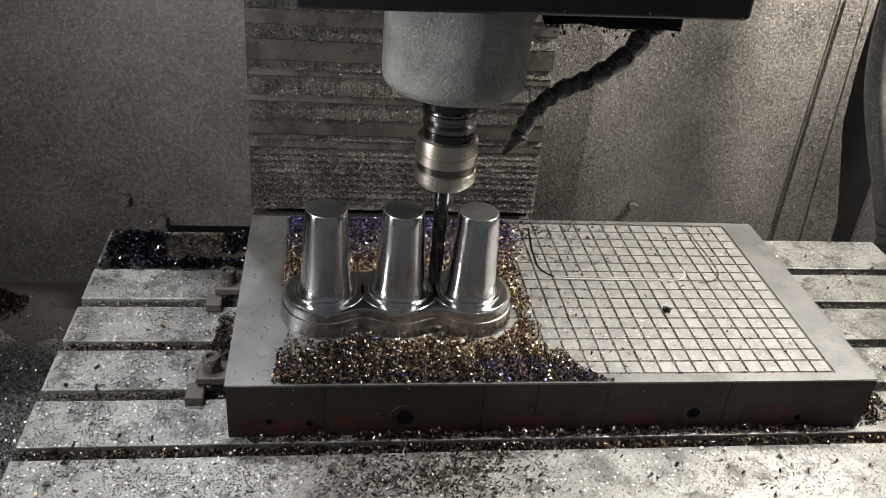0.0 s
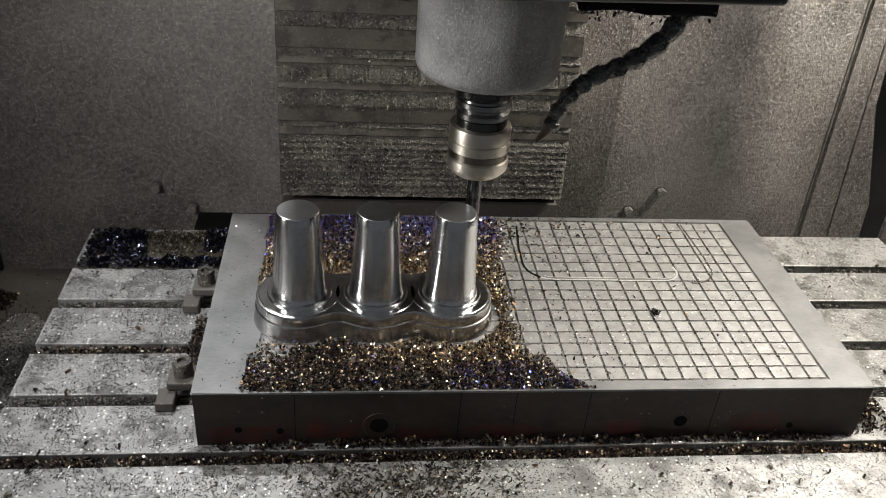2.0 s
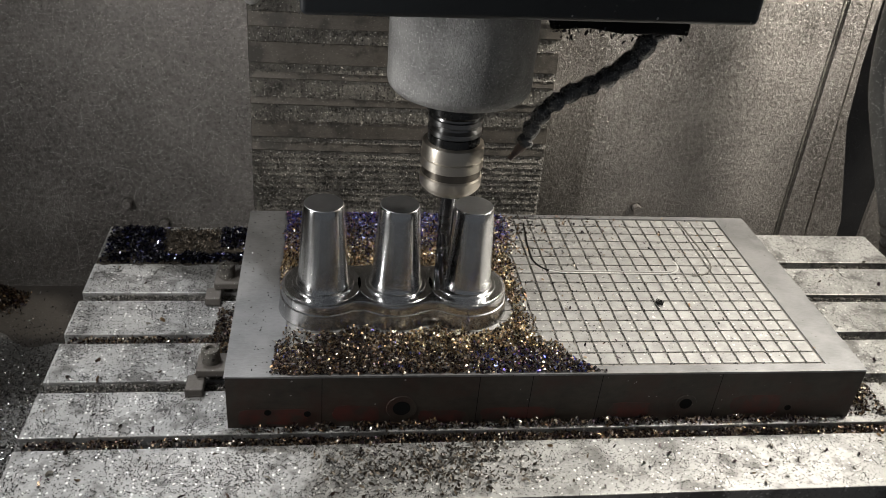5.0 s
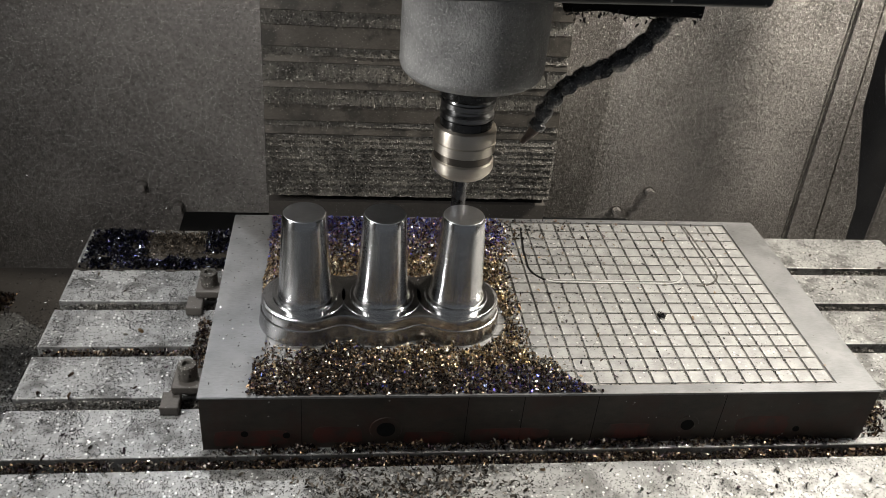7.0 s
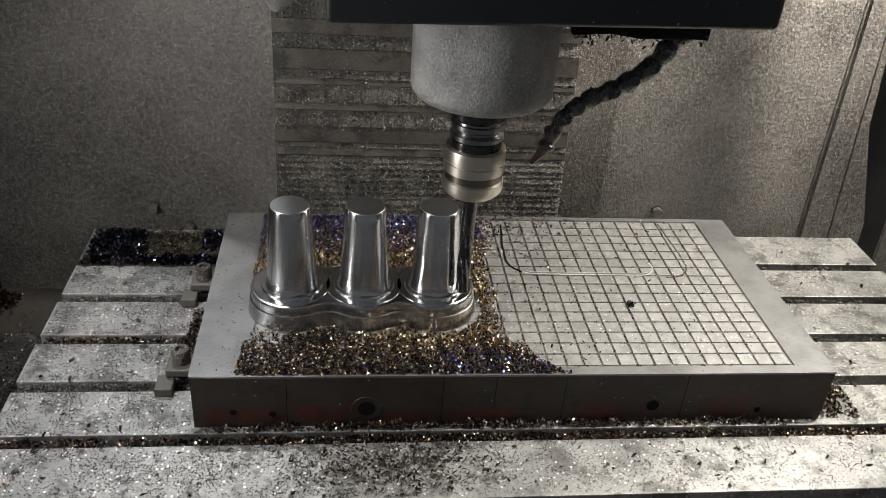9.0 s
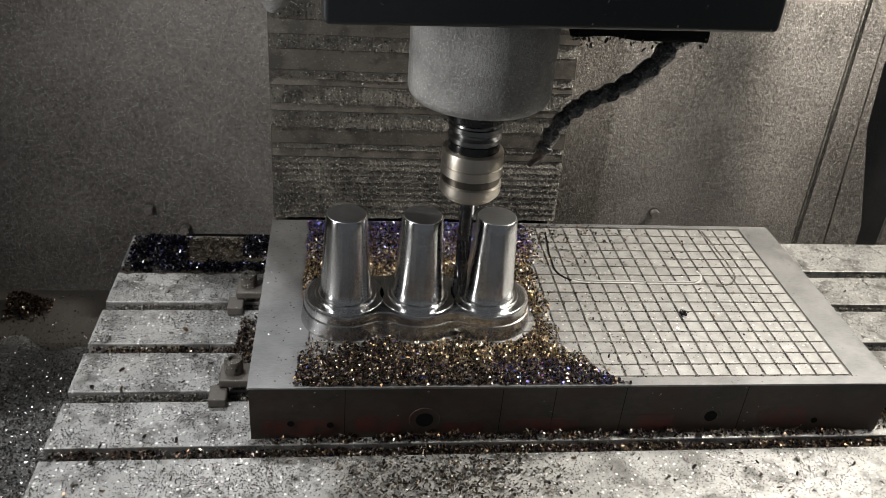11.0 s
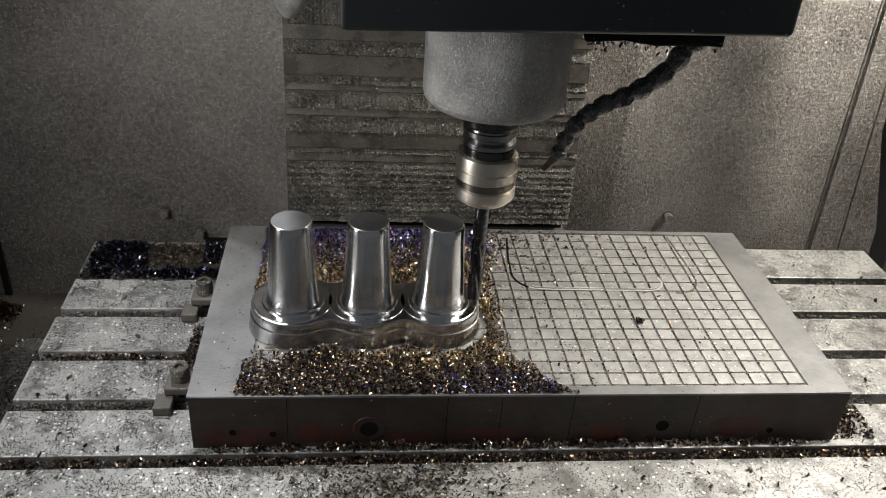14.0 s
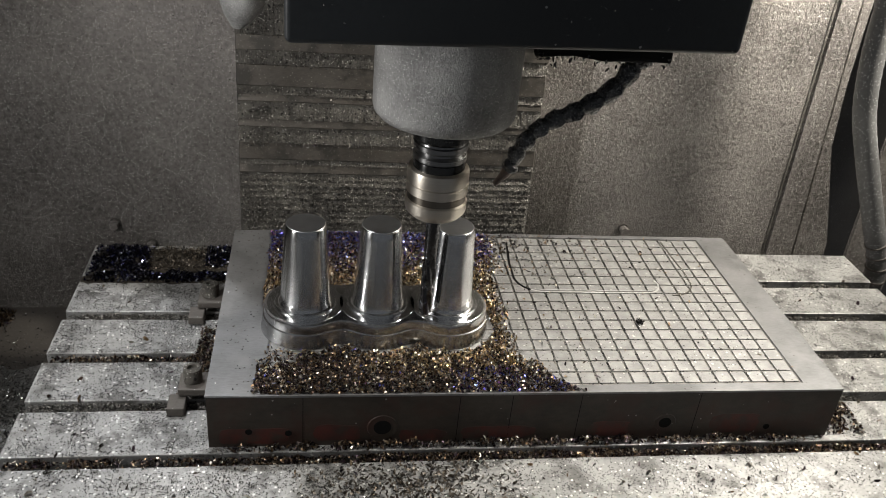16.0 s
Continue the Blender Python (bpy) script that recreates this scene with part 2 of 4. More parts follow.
CHIP_DARK = flakes("dark_chip", [(0.05, 0.035, 0.028), (0.13, 0.09, 0.06), (0.025, 0.02, 0.022), (0.22, 0.15, 0.09), (0.07, 0.05, 0.06),
                                 (0.55, 0.50, 0.43), (0.03, 0.024, 0.02), (0.018, 0.015, 0.018), (0.26, 0.20, 0.14), (0.02, 0.016, 0.014)], 0.36)
DUST_DARK = flakes("dark_dust", [(0.03, 0.03, 0.03), (0.08, 0.075, 0.07), (0.05, 0.05, 0.055)], 0.4)
DUST_LIGHT = flakes("bright_dust", [(0.45, 0.44, 0.425), (0.70, 0.69, 0.665), (0.28, 0.27, 0.26)], 0.26)

# ---- mesh helpers ----


def part(name, bm, material, parent=None, label="", smooth=False):
    """Links a bmesh as one mesh object, under a thing or a part."""
    me = bpy.data.meshes.new(name)
    bmesh.ops.recalc_face_normals(bm, faces=bm.faces)
    bm.to_mesh(me)
    bm.free()
    me.materials.append(material)
    if smooth:
        for poly in me.polygons:
            poly.use_smooth = True
        me.set_sharp_from_angle(angle=radians(32))
    ob = new(name, me)
    ob.parent = parent
    if label:
        tagged(ob, label)
    return ob


def thing(name, label, category, kind="", group=""):
    return tagged(new(name), label, category, group, kind)


def box(x0, y0, z0, x1, y1, z1, bevel=0.0, bm=None, segments=2):
    own = bmesh.new()
    bmesh.ops.create_cube(own, size=1.0)
    for v in own.verts:
        v.co = Vector(((x0 + x1) / 2 + v.co.x * (x1 - x0), (y0 + y1) / 2 + v.co.y * (y1 - y0), (z0 + z1) / 2 + v.co.z * (z1 - z0)))
    if bevel:
        bmesh.ops.bevel(own, geom=own.edges[:], offset=bevel, segments=segments, affect="EDGES", profile=0.5)
    if bm is None:
        return own
    me = bpy.data.meshes.new("tmp")
    own.to_mesh(me)
    own.free()
    bm.from_mesh(me)
    bpy.data.meshes.remove(me)
    return bm


def lathe(profile, x=0.0, y=0.0, steps=64, bm=None):
    """Turns (radius, z) points about the vertical through x, y."""
    bm = bm or bmesh.new()
    rings = []
    for r, z in profile:
        if r < 1e-6:
            rings.append([bm.verts.new((x, y, z))])
        else:
            rings.append([bm.verts.new((x + r * math.cos(a * math.tau / steps), y + r * math.sin(a * math.tau / steps), z)) for a in range(steps)])
    for a, b in zip(rings, rings[1:]):
        for i in range(steps):
            j = (i + 1) % steps
            if len(a) == 1:
                bm.faces.new((a[0], b[i], b[j]))
            elif len(b) == 1:
                bm.faces.new((a[i], a[j], b[0]))
            else:
                bm.faces.new((a[i], a[j], b[j], b[i]))
    return bm


def tube(points, radii, steps=14, bm=None):
    bm = bm or bmesh.new()
    pts = [Vector(p) for p in points]
    rings = []
    for i, p in enumerate(pts):
        way = (pts[min(i + 1, len(pts) - 1)] - pts[max(i - 1, 0)]).normalized()
        side = way.cross(Vector((0.1, 1, 0.05))).normalized()
        up = side.cross(way)
        r = radii[i] if isinstance(radii, (list, tuple)) else radii
        rings.append([bm.verts.new(p + (side * math.cos(k * math.tau / steps) + up * math.sin(k * math.tau / steps)) * r) for k in range(steps)])
    for a, b in zip(rings, rings[1:]):
        for k in range(steps):
            bm.faces.new((a[k], a[(k + 1) % steps], b[(k + 1) % steps], b[k]))
    bm.faces.new(rings[0])
    bm.faces.new(rings[-1])
    return bm


def chip_mesh(name, places, material, size, rng, flat=0.35, curl=0.5, thin=0.5):
    """Many small curled chips as one mesh of kind stuff; places is an array of x, y, z."""
    n = len(places)
    length = size * rng.uniform(0.5, 1.35, n)
    width = length * rng.uniform(0.25, thin + 0.15, n)
    yaw = rng.uniform(0, math.tau, n)
    pitch, roll = rng.normal(0, flat, n), rng.normal(0, flat, n)
    bend = length * rng.uniform(-curl, curl, n) * 0.5
    local = np.zeros((n, 6, 3))
    for k, (u, v) in enumerate(((-0.5, -0.5), (-0.5, 0.5), (0, -0.5), (0, 0.5), (0.5, -0.5), (0.5, 0.5))):
        local[:, k, 0] = u * length
        local[:, k, 1] = v * width * (1.0 if k in (2, 3) else 0.6)
        local[:, k, 2] = bend if k in (2, 3) else 0
    cy, sy, cp, sp, cr, sr = np.cos(yaw), np.sin(yaw), np.cos(pitch), np.sin(pitch), np.cos(roll), np.sin(roll)
    x, y, z = local[:, :, 0], local[:, :, 1], local[:, :, 2]
    y, z = y * cr[:, None] - z * sr[:, None], y * sr[:, None] + z * cr[:, None]
    x, z = x * cp[:, None] + z * sp[:, None], -x * sp[:, None] + z * cp[:, None]
    x, y = x * cy[:, None] - y * sy[:, None], x * sy[:, None] + y * cy[:, None]
    verts = np.stack([x, y, z], 2) + places[:, None, :]
    base = (np.arange(n) * 6)[:, None, None]
    faces = (np.array([[0, 1, 3, 2], [2, 3, 5, 4]])[None] + base).reshape(-1, 4)
    me = bpy.data.meshes.new(name)
    me.from_pydata(verts.reshape(-1, 3).tolist(), [], faces.tolist())
    me.materials.append(material)
    return new(name, me)


rng = np.random.default_rng(7)
RIDERS = []

H = 0.0652            # top of the chuck plate above the table
BACK = 0.56           # back wall of the cabin
AXIS = (0.2058, 0.1185)


def slant(x0b, x1b, x0t, x1t, z0, z1, y0, y1):
    """An upright bar whose left and right edges lean."""
    bm = bmesh.new()
    v = [bm.verts.new(c) for c in ((x0b, y0, z0), (x1b, y0, z0), (x1b, y1, z0), (x0b, y1, z0), (x0t, y0, z1), (x1t, y0, z1), (x1t, y1, z1), (x0t, y1, z1))]
    for f in ((0, 1, 2, 3), (4, 5, 6, 7), (0, 1, 5, 4), (1, 2, 6, 5), (2, 3, 7, 6), (3, 0, 4, 7)):
        bm.faces.new([v[i] for i in f])
    bmesh.ops.bevel(bm, geom=bm.edges[:], offset=0.002, segments=2, affect="EDGES")
    return bm


def build_cabin():
    bm = bmesh.new()
    for outline in (((-0.50, -0.35), (0.402, -0.35), (0.402, 1.0), (-0.50, 1.0)),
                    ((0.492, -0.35), (0.985, -0.35), (0.964, -0.058), (0.932, 0.05), (0.911, 0.12), (0.901, 0.22), (0.8975, 0.346), (0.865, 1.0), (0.492, 1.0))):
        face = bm.faces.new([bm.verts.new((x, BACK, z)) for x, z in outline])
        out = bmesh.ops.extrude_face_region(bm, geom=[face])
        for v in out["geom"]:
            if isinstance(v, bmesh.types.BMVert):
                v.co.y += 0.006
    tagged(part("wall_back", bm, WALL), "grey cabin back wall speckled with fine chips", "wall", kind="structure")
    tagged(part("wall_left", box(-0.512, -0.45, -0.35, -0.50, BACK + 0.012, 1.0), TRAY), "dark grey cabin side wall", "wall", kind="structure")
    # out of view; black so that it throws no light on the housing
    tagged(part("wall_right", box(1.10, -0.45, -0.35, 1.112, BACK - 0.02, 1.0), BLACK), "unseen cabin side wall, black to cut bounced light", "wall", kind="structure")
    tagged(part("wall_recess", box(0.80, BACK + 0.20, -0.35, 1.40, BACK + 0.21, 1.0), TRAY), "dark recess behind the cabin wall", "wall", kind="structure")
    tagged(part("floor", box(-0.50, -0.60, -0.215, 1.10, BACK, -0.20), TRAY), "dark chip tray floor of the cabin", "floor", kind="structure")
    tagged(part("wall_panel", slant(1.004, 1.098, 0.975, 1.098, -0.35, 1.0, BACK - 0.010, BACK - 0.004), WALL), "grey sheet panel beside the dark recess", "wall", kind="structure")
    # slant added to turn this strip from the right lamp and shade it
    bm = bmesh.new()
    plan = [(0.398, 0.016), (0.4919, 0.0001), (0.4919, 0.0058), (0.398, 0.022)]
    lo, hi = [[bm.verts.new((x, BACK + dy, z)) for x, dy in plan] for z in (-0.35, 1.0)]
    for f in [lo, hi] + [(lo[k], lo[(k + 1) % 4], hi[(k + 1) % 4], hi[k]) for k in range(4)]:
        bm.faces.new(f)
    tagged(part("wall_shade_strip", bm, WALL), "grey wall strip slanted away from the lamp to look shaded", "wall", kind="structure")
    # folded edge of the wall sheet
    tagged(part("trim_1", slant(0.8490, 0.8567, 0.8195, 0.8270, -0.20, 1.0, BACK - 0.0012, BACK + 0.003), GRIT), "dark seam in the sheet wall", "trim", kind="structure")
    tagged(part("trim_2", slant(0.8567, 0.9110, 0.8270, 0.8395, -0.20, 1.0, BACK - 0.0035, BACK + 0.003), WALL), "folded grey sheet strip on the wall", "trim", kind="structure")
    tagged(part("trim_3", slant(0.9110, 0.9170, 0.8395, 0.8445, -0.20, 1.0, BACK - 0.0012, BACK + 0.003), GRIT), "dark edge of the folded strip", "trim", kind="structure")
    tagged(part("trim_4", box(-0.474, BACK - 0.007, -0.20, -0.464, BACK - 0.0005, 1.0, 0.001), VOID), "black rubber edge strip in the wall corner", "trim", kind="structure")


def build_wall_bolts():
    first = None
    for x, z in ((-0.2106, -0.0441), (-0.1595, -0.0793), (0.5905, -0.0366), (0.5417, -0.0728)):
        if first is None:
            first = thing("wall_bolt", "grey hexagon bolt head on the cabin wall", "bolt", group="bolts in the back wall")
            bm = bmesh.new()
            bmesh.ops.create_cone(bm, cap_ends=True, segments=20, radius1=0.0085, radius2=0.0085, depth=0.003)
            bmesh.ops.transform(bm, matrix=pose(0, -0.0015, 0, 90), verts=bm.verts)
            part("washer", bm, TRAY, first)
            bm = bmesh.new()
            bmesh.ops.create_cone(bm, cap_ends=True, segments=6, radius1=0.0072, radius2=0.0066, depth=0.010)
            bmesh.ops.transform(bm, matrix=pose(0, -0.008, 0, 90), verts=bm.verts)
            part("head", bm, WALL, first)
            first.location = (x, BACK, z)
        else:
            copy_thing(first, pose(x, BACK, z))


def build_way_cover():
    cover = thing("way_cover", "ridged steel slide cover caked with fine chips", "slide cover")
    rows = [(0.47, 0.36, 0.002, SLAT), (0.36, 0.275, 0.004, GRIT), (0.275, 0.2545, 0.005, SLAT), (0.2545, 0.235, 0.0035, GRIT), (0.235, 0.206, 0.006, SLAT),
            (0.206, 0.194, 0.0045, GRIT), (0.194, 0.184, 0.0055, SLAT), (0.184, 0.159, 0.0065, GRIT), (0.159, 0.148, 0.0075, SLAT), (0.148, 0.1245, 0.0070, GRIT),
            (0.1245, 0.100, 0.0085, SLAT), (0.100, 0.0925, 0.0075, GRIT), (0.0925, 0.080, 0.0095, SLAT)]
    # the folded-up lowest leaves, one every few millimetres
    rows += [(0.080 - 0.0095 * k, 0.0705 - 0.0095 * k, 0.0095 + 0.0006 * k + 0.0007 * (k % 2), GRIT) for k in range(10)]
    part("backing", box(-0.014, 0.512, -0.02, 0.402, BACK - 0.002, 0.47), SLAT, cover)
    for z1, z0, proud, m in rows:
        bm = box(-0.017, 0.500 - proud, z0, 0.4045, 0.5135, z1 - 0.0004)
        for v in bm.verts:
            if v.co.z > (z0 + z1) / 2 and v.co.y < 0.505:
                v.co.y += 0.004
        if m is GRIT:
            bmesh.ops.subdivide_edges(bm, edges=[e for e in bm.edges if abs(e.verts[0].co.x - e.verts[1].co.x) > 0.1], cuts=120)
            for v in bm.verts:
                if v.co.y < 0.509:
                    v.co.y += noise.noise(Vector((v.co.x * 160, v.co.z * 300, 3))) * 0.0018
                    v.co.z += noise.noise(Vector((v.co.x * 120, 9, v.co.z * 90))) * 0.0007
        else:
            bmesh.ops.bevel(bm, geom=bm.edges[:], offset=0.001, segments=1, affect="EDGES")
        part("slat", bm, m, cover, "slat caked with grey chips" if m is GRIT else "bare brownish steel slat")
    # black strip added for the shade in the gap below the slats
    part("gap_shade", box(0.05, 0.505, -0.032, 0.40, 0.53, -0.0155), VOID, cover, "black strip in place of the shaded gap under the slats")
    part("apron", box(-0.016, 0.498, -0.086, 0.404, 0.545, -0.033), TRAY, cover, "dark sheet apron below the shaded gap")
    # swarf that clings to the ledges
    bands = [(0.255, 0.236), (0.206, 0.193), (0.18, 0.159), (0.147, 0.123), (0.100, 0.092), (0.080, -0.012), (0.34, 0.274)]
    pts = []
    for z1, z0 in bands:
        n = int(22000 * (z1 - z0)) + 80
        x, z = rng.uniform(-0.015, 0.402, n), rng.uniform(z0, z1, n)
        pts.append(np.stack([x, 0.492 - rng.uniform(-0.002, 0.006, n) - 0.008 * (0.3 - z) / 0.3, z], 1))
    ob = chip_mesh("ledge_chips", np.concatenate(pts), CHIP_GREY, 0.0032, rng, flat=1.0)
    tagged(ob, "fine grey chips clinging to the slide cover", "chips", kind="stuff")


def build_rear_housing():
    cover = thing("rear_housing", "low dark steel housing behind the machine table", "machine housing")
    part("top_plate", box(-0.150, 0.470, -0.115, 0.560, 0.552, -0.085, 0.002), VOID, cover)
    part("front_plate", box(-0.146, 0.474, -0.1995, 0.556, 0.486, -0.1155), TRAY, cover)


def build_head():
    head = thing("milling_head", "black sheet-metal milling head with a grey spindle housing", "milling head")
    bm = box(0.0665, 0.019, 0.4115, 0.4400, 0.470, 0.95, 0.005, segments=3)
    for v in bm.verts:
        if v.co.y < 0.2:
            v.co.y += (v.co.x - 0.0665) / 0.3735 * 0.031
    part("cover", bm, BLACK, head, "black sheet cover sprinkled with chips", smooth=True)
    bm = lathe([(0.0, 0.3230), (0.0570, 0.3230), (0.0610, 0.3238), (0.0645, 0.3275), (0.0657, 0.3320), (0.0660, 0.4113), (0.0, 0.4113)], *AXIS, steps=96)
    part("spindle_housing", bm, NOSE, head, "grey cast housing dusted with fine chips", smooth=True)
    bm = lathe([(0.0, 0.3005), (0.0255, 0.3005), (0.0275, 0.303), (0.0285, 0.3229), (0.0, 0.3229)], *AXIS)
    part("spindle_ring", bm, DARK_STEEL, head, smooth=True)
    bm = box(0.278, 0.085, 0.3905, 0.398, 0.150, 0.4113, 0.003)
    bmesh.ops.subdivide_edges(bm, edges=bm.edges[:], cuts=3, use_grid_fill=True)
    for v in bm.verts:
        if v.co.z < 0.400:
            v.co.z += noise.noise(v.co * 70) * 0.007
    part("manifold", bm, VOID, head, "black coolant manifold caked with chips")


def build_spindle_tool():
    tool = thing("spindle_tool", "spinning tool holder with a slim end mill", "tool holder")
    part("flange", lathe([(0.0, 0.3003), (0.0225, 0.3003), (0.0235, 0.2975), (0.0256, 0.2970), (0.0256, 0.2925), (0.0222, 0.2900), (0.0222, 0.2880), (0.0256, 0.2858),
                          (0.0256, 0.2815), (0.0235, 0.2797), (0.0, 0.2797)]), BRIGHT, tool, "bright steel flange with a groove", smooth=True)
    part("neck", lathe([(0.0, 0.2796), (0.0246, 0.2796), (0.0250, 0.2780), (0.0250, 0.2721), (0.0, 0.2721)]), DARK_STEEL, tool, "black holder neck", smooth=True)
    part("nut", lathe([(0.0, 0.2720), (0.0268, 0.2720), (0.0290, 0.2708), (0.0297, 0.2685), (0.0297, 0.2582), (0.0288, 0.2576), (0.0288, 0.2570), (0.0300, 0.2562),
                       (0.0300, 0.2474), (0.0279, 0.2462), (0.0279, 0.2388), (0.0300, 0.2376), (0.0300, 0.2290), (0.0292, 0.2268), (0.0252, 0.2222), (0.0238, 0.2212),
                       (0.0100, 0.2212), (0.0, 0.2212)]), NICKEL, tool, "satin nickel clamping nut with turned bands", smooth=True)
    part("nut_band", lathe([(0.0274, 0.2464), (0.0284, 0.2458), (0.0284, 0.2392), (0.0274, 0.2386)]), BAND, tool, "dark band round the nut", smooth=True)
    part("shank", lathe([(0.0, 0.2215), (0.0072, 0.2215), (0.0072, 0.172), (0.0068, 0.170), (0.0, 0.170)], steps=40), CARBIDE, tool, "bare steel cutter shank", smooth=True)
    # four-flute body
    bm = bmesh.new()
    rings = []
    for i in range(25):
        z, turn = 0.1705 - 0.0675 * i / 24, i / 24 * 2.6
        ring = []
        for k in range(32):
            a = k * math.tau / 32
            r = 0.0072 - 0.0020 * (0.5 - 0.5 * math.cos(4 * a)) ** 2
            ring.append(bm.verts.new((r * math.cos(a + turn), r * math.sin(a + turn), z)))
        rings.append(ring)
    for a, b in zip(rings, rings[1:]):
        for k in range(32):
            bm.faces.new((a[k], a[(k + 1) % 32], b[(k + 1) % 32], b[k]))
    bm.faces.new(rings[0])
    bm.faces.new(rings[-1])
    part("fluted_end", bm, CARBIDE, tool, "fluted cutting end", smooth=True)
    tool.location = (*AXIS, 0)
    return tool


def build_hose():
    hose = thing("coolant_hose", "black segmented coolant hose with a pale nozzle tip", "coolant hose")
    line = [(0.3885, 0.12, 0.392), (0.3800, 0.12, 0.378), (0.3690, 0.12, 0.3606), (0.3531, 0.12, 0.3440), (0.3370, 0.12, 0.3335), (0.3205, 0.12, 0.3255), (0.3058, 0.12, 0.3180),
            (0.2930, 0.12, 0.3070), (0.2815, 0.12, 0.2920), (0.2775, 0.12, 0.2770), (0.2735, 0.12, 0.2680)]
    for i, (a, b) in enumerate(zip(line, line[1:])):
        a, b = Vector(a), Vector(b)
        b = b + (b - a) * 0.10
        pts = [a.lerp(b, f) for f in (0, 0.12, 0.3, 0.5, 0.7, 0.88, 1)]
        s = 0.92 - 0.022 * i
        link = tube(pts, [0.0074 * s, 0.0086 * s, 0.0112 * s, 0.0113 * s, 0.0098 * s, 0.0088 * s, 0.0074 * s], 18)
        for v in link.verts:
            v.co += Vector((noise.noise(v.co * 210), noise.noise(v.co * 210 + Vector((5, 0, 0))), noise.noise(v.co * 210 + Vector((0, 5, 0))))) * 0.0023
        part("hose_link", link, PLASTIC, hose, smooth=True)
    part("nozzle", tube([(0.2745, 0.12, 0.2700), (0.2715, 0.12, 0.2650), (0.2670, 0.12, 0.2590), (0.2620, 0.12, 0.2525)], [0.0058, 0.0052, 0.0036, 0.0026]), TIP, hose, "pale worn nozzle tip", smooth=True)


def build_air_nozzle():
    n = thing("air_nozzle", "grey cone-shaped nozzle beside the milling head", "nozzle")
    part("cone", tube([(0.0125, 0.30, 0.440), (0.0125, 0.30, 0.385), (0.0115, 0.298, 0.368), (0.008, 0.296, 0.352), (0.0058, 0.296, 0.3410)], [0.0245, 0.0245, 0.0235, 0.0150, 0.005], 28), NOSE, n, smooth=True)
    part("stem", tube([(0.0125, 0.30, 0.438), (0.0125, 0.30, 0.60)], 0.012, 20), BLACK, n, "black stem", smooth=True)
    part("bracket", box(-0.014, 0.29, 0.59, 0.067, 0.31, 0.61, 0.002), BLACK, n, "black arm to the head")


def build_conduit():
    c = thing("conduit", "grey flexible conduit hanging by the cabin wall", "conduit")
    key = [(0.826, 0.47, 0.62), (0.830, 0.455, 0.46), (0.8412, 0.45, 0.379), (0.8479, 0.45, 0.302), (0.8656, 0.45, 0.220), (0.9037, 0.45, 0.132), (0.9500, 0.45, 0.036), (0.9823, 0.45, -0.036), (0.985, 0.45, -0.12), (0.985, 0.45, -0.2)]
    pts = []
    for i in range(len(key) - 1):
        p = [Vector(key[max(0, min(len(key) - 1, i + k))]) for k in (-1, 0, 1, 2)]
        for s in range(10):
            u = s / 10
            pts.append(0.5 * ((2 * p[1]) + (p[2] - p[0]) * u + (2 * p[0] - 5 * p[1] + 4 * p[2] - p[3]) * u * u + (3 * p[1] - p[0] - 3 * p[2] + p[3]) * u ** 3))
    pts.append(Vector(key[-1]))
    part("sleeve", tube(pts, [0.0158 + 0.0006 * (k % 2) for k in range(len(pts))], 20), CONDUIT, c, smooth=True)
    for i in (64, 67, 70, 73):
        part("clip", tube([pts[i], pts[i] + (pts[i + 1] - pts[i]) * 0.35], 0.0175, 20), TRAY, c, "dark ring")


# ---- the travelling table and what lies on it ----
TX0, TX1, TY0, TY1 = -0.191, 0.906, -0.098, 0.388
SLOTS = [(-0.0245, -0.0085), (0.0555, 0.0715), (0.1355, 0.1515), (0.2165, 0.2325), (0.2965, 0.3125)]


def build_table():
    t = thing("machine_table", "worn cast-iron machine table with T-slots and scattered chips", "machine table")
    edges = [TY0] + [e for s in SLOTS for e in s] + [TY1]
    for y0, y1 in zip(edges[0::2], edges[1::2]):
        part("table_land", box(TX0, y0, -0.018, TX1, y1, 0.0, 0.0012, segments=2), TABLE, t)
    # seen only down the slots, so coloured as shaded iron
    part("table_body", box(TX0 + 0.001, TY0 + 0.002, -0.085, TX1 - 0.001, TY1 - 0.002, -0.0182), SLOTM, t, "slotted table casting coloured dark for slot shade")
    RIDERS.append(t)
    s = thing("saddle", "dark cast saddle under the machine table", "saddle")
    part("casting", box(0.08, 0.0, -0.198, 0.62, 0.30, -0.0865, 0.004), TRAY, s)
    return s


CELL, GX1, GY0, ROWS, COLS = 0.01866, 0.6164, 0.0136, 16, 30
GX0, GY1 = GX1 - COLS * CELL, GY0 + ROWS * CELL


def pad_verts(x, y, w):
    h, t = w / 2, w / 2 - 0.00035
    z0, z1 = H - 0.0022, H - 0.0002
    v = [(x - h, y - h, z0), (x + h, y - h, z0), (x + h, y + h, z0), (x - h, y + h, z0)]
    v += [(x - h, y - h, z1 - 0.0004), (x + h, y - h, z1 - 0.0004), (x + h, y + h, z1 - 0.0004), (x - h, y + h, z1 - 0.0004)]
    v += [(x - t, y - t, z1), (x + t, y - t, z1), (x + t, y + t, z1), (x - t, y + t, z1)]
    f = [(0, 1, 5, 4), (1, 2, 6, 5), (2, 3, 7, 6), (3, 0, 4, 7), (4, 5, 9, 8), (5, 6, 10, 9), (6, 7, 11, 10), (7, 4, 8, 11), (8, 9, 10, 11)]
    return v, f


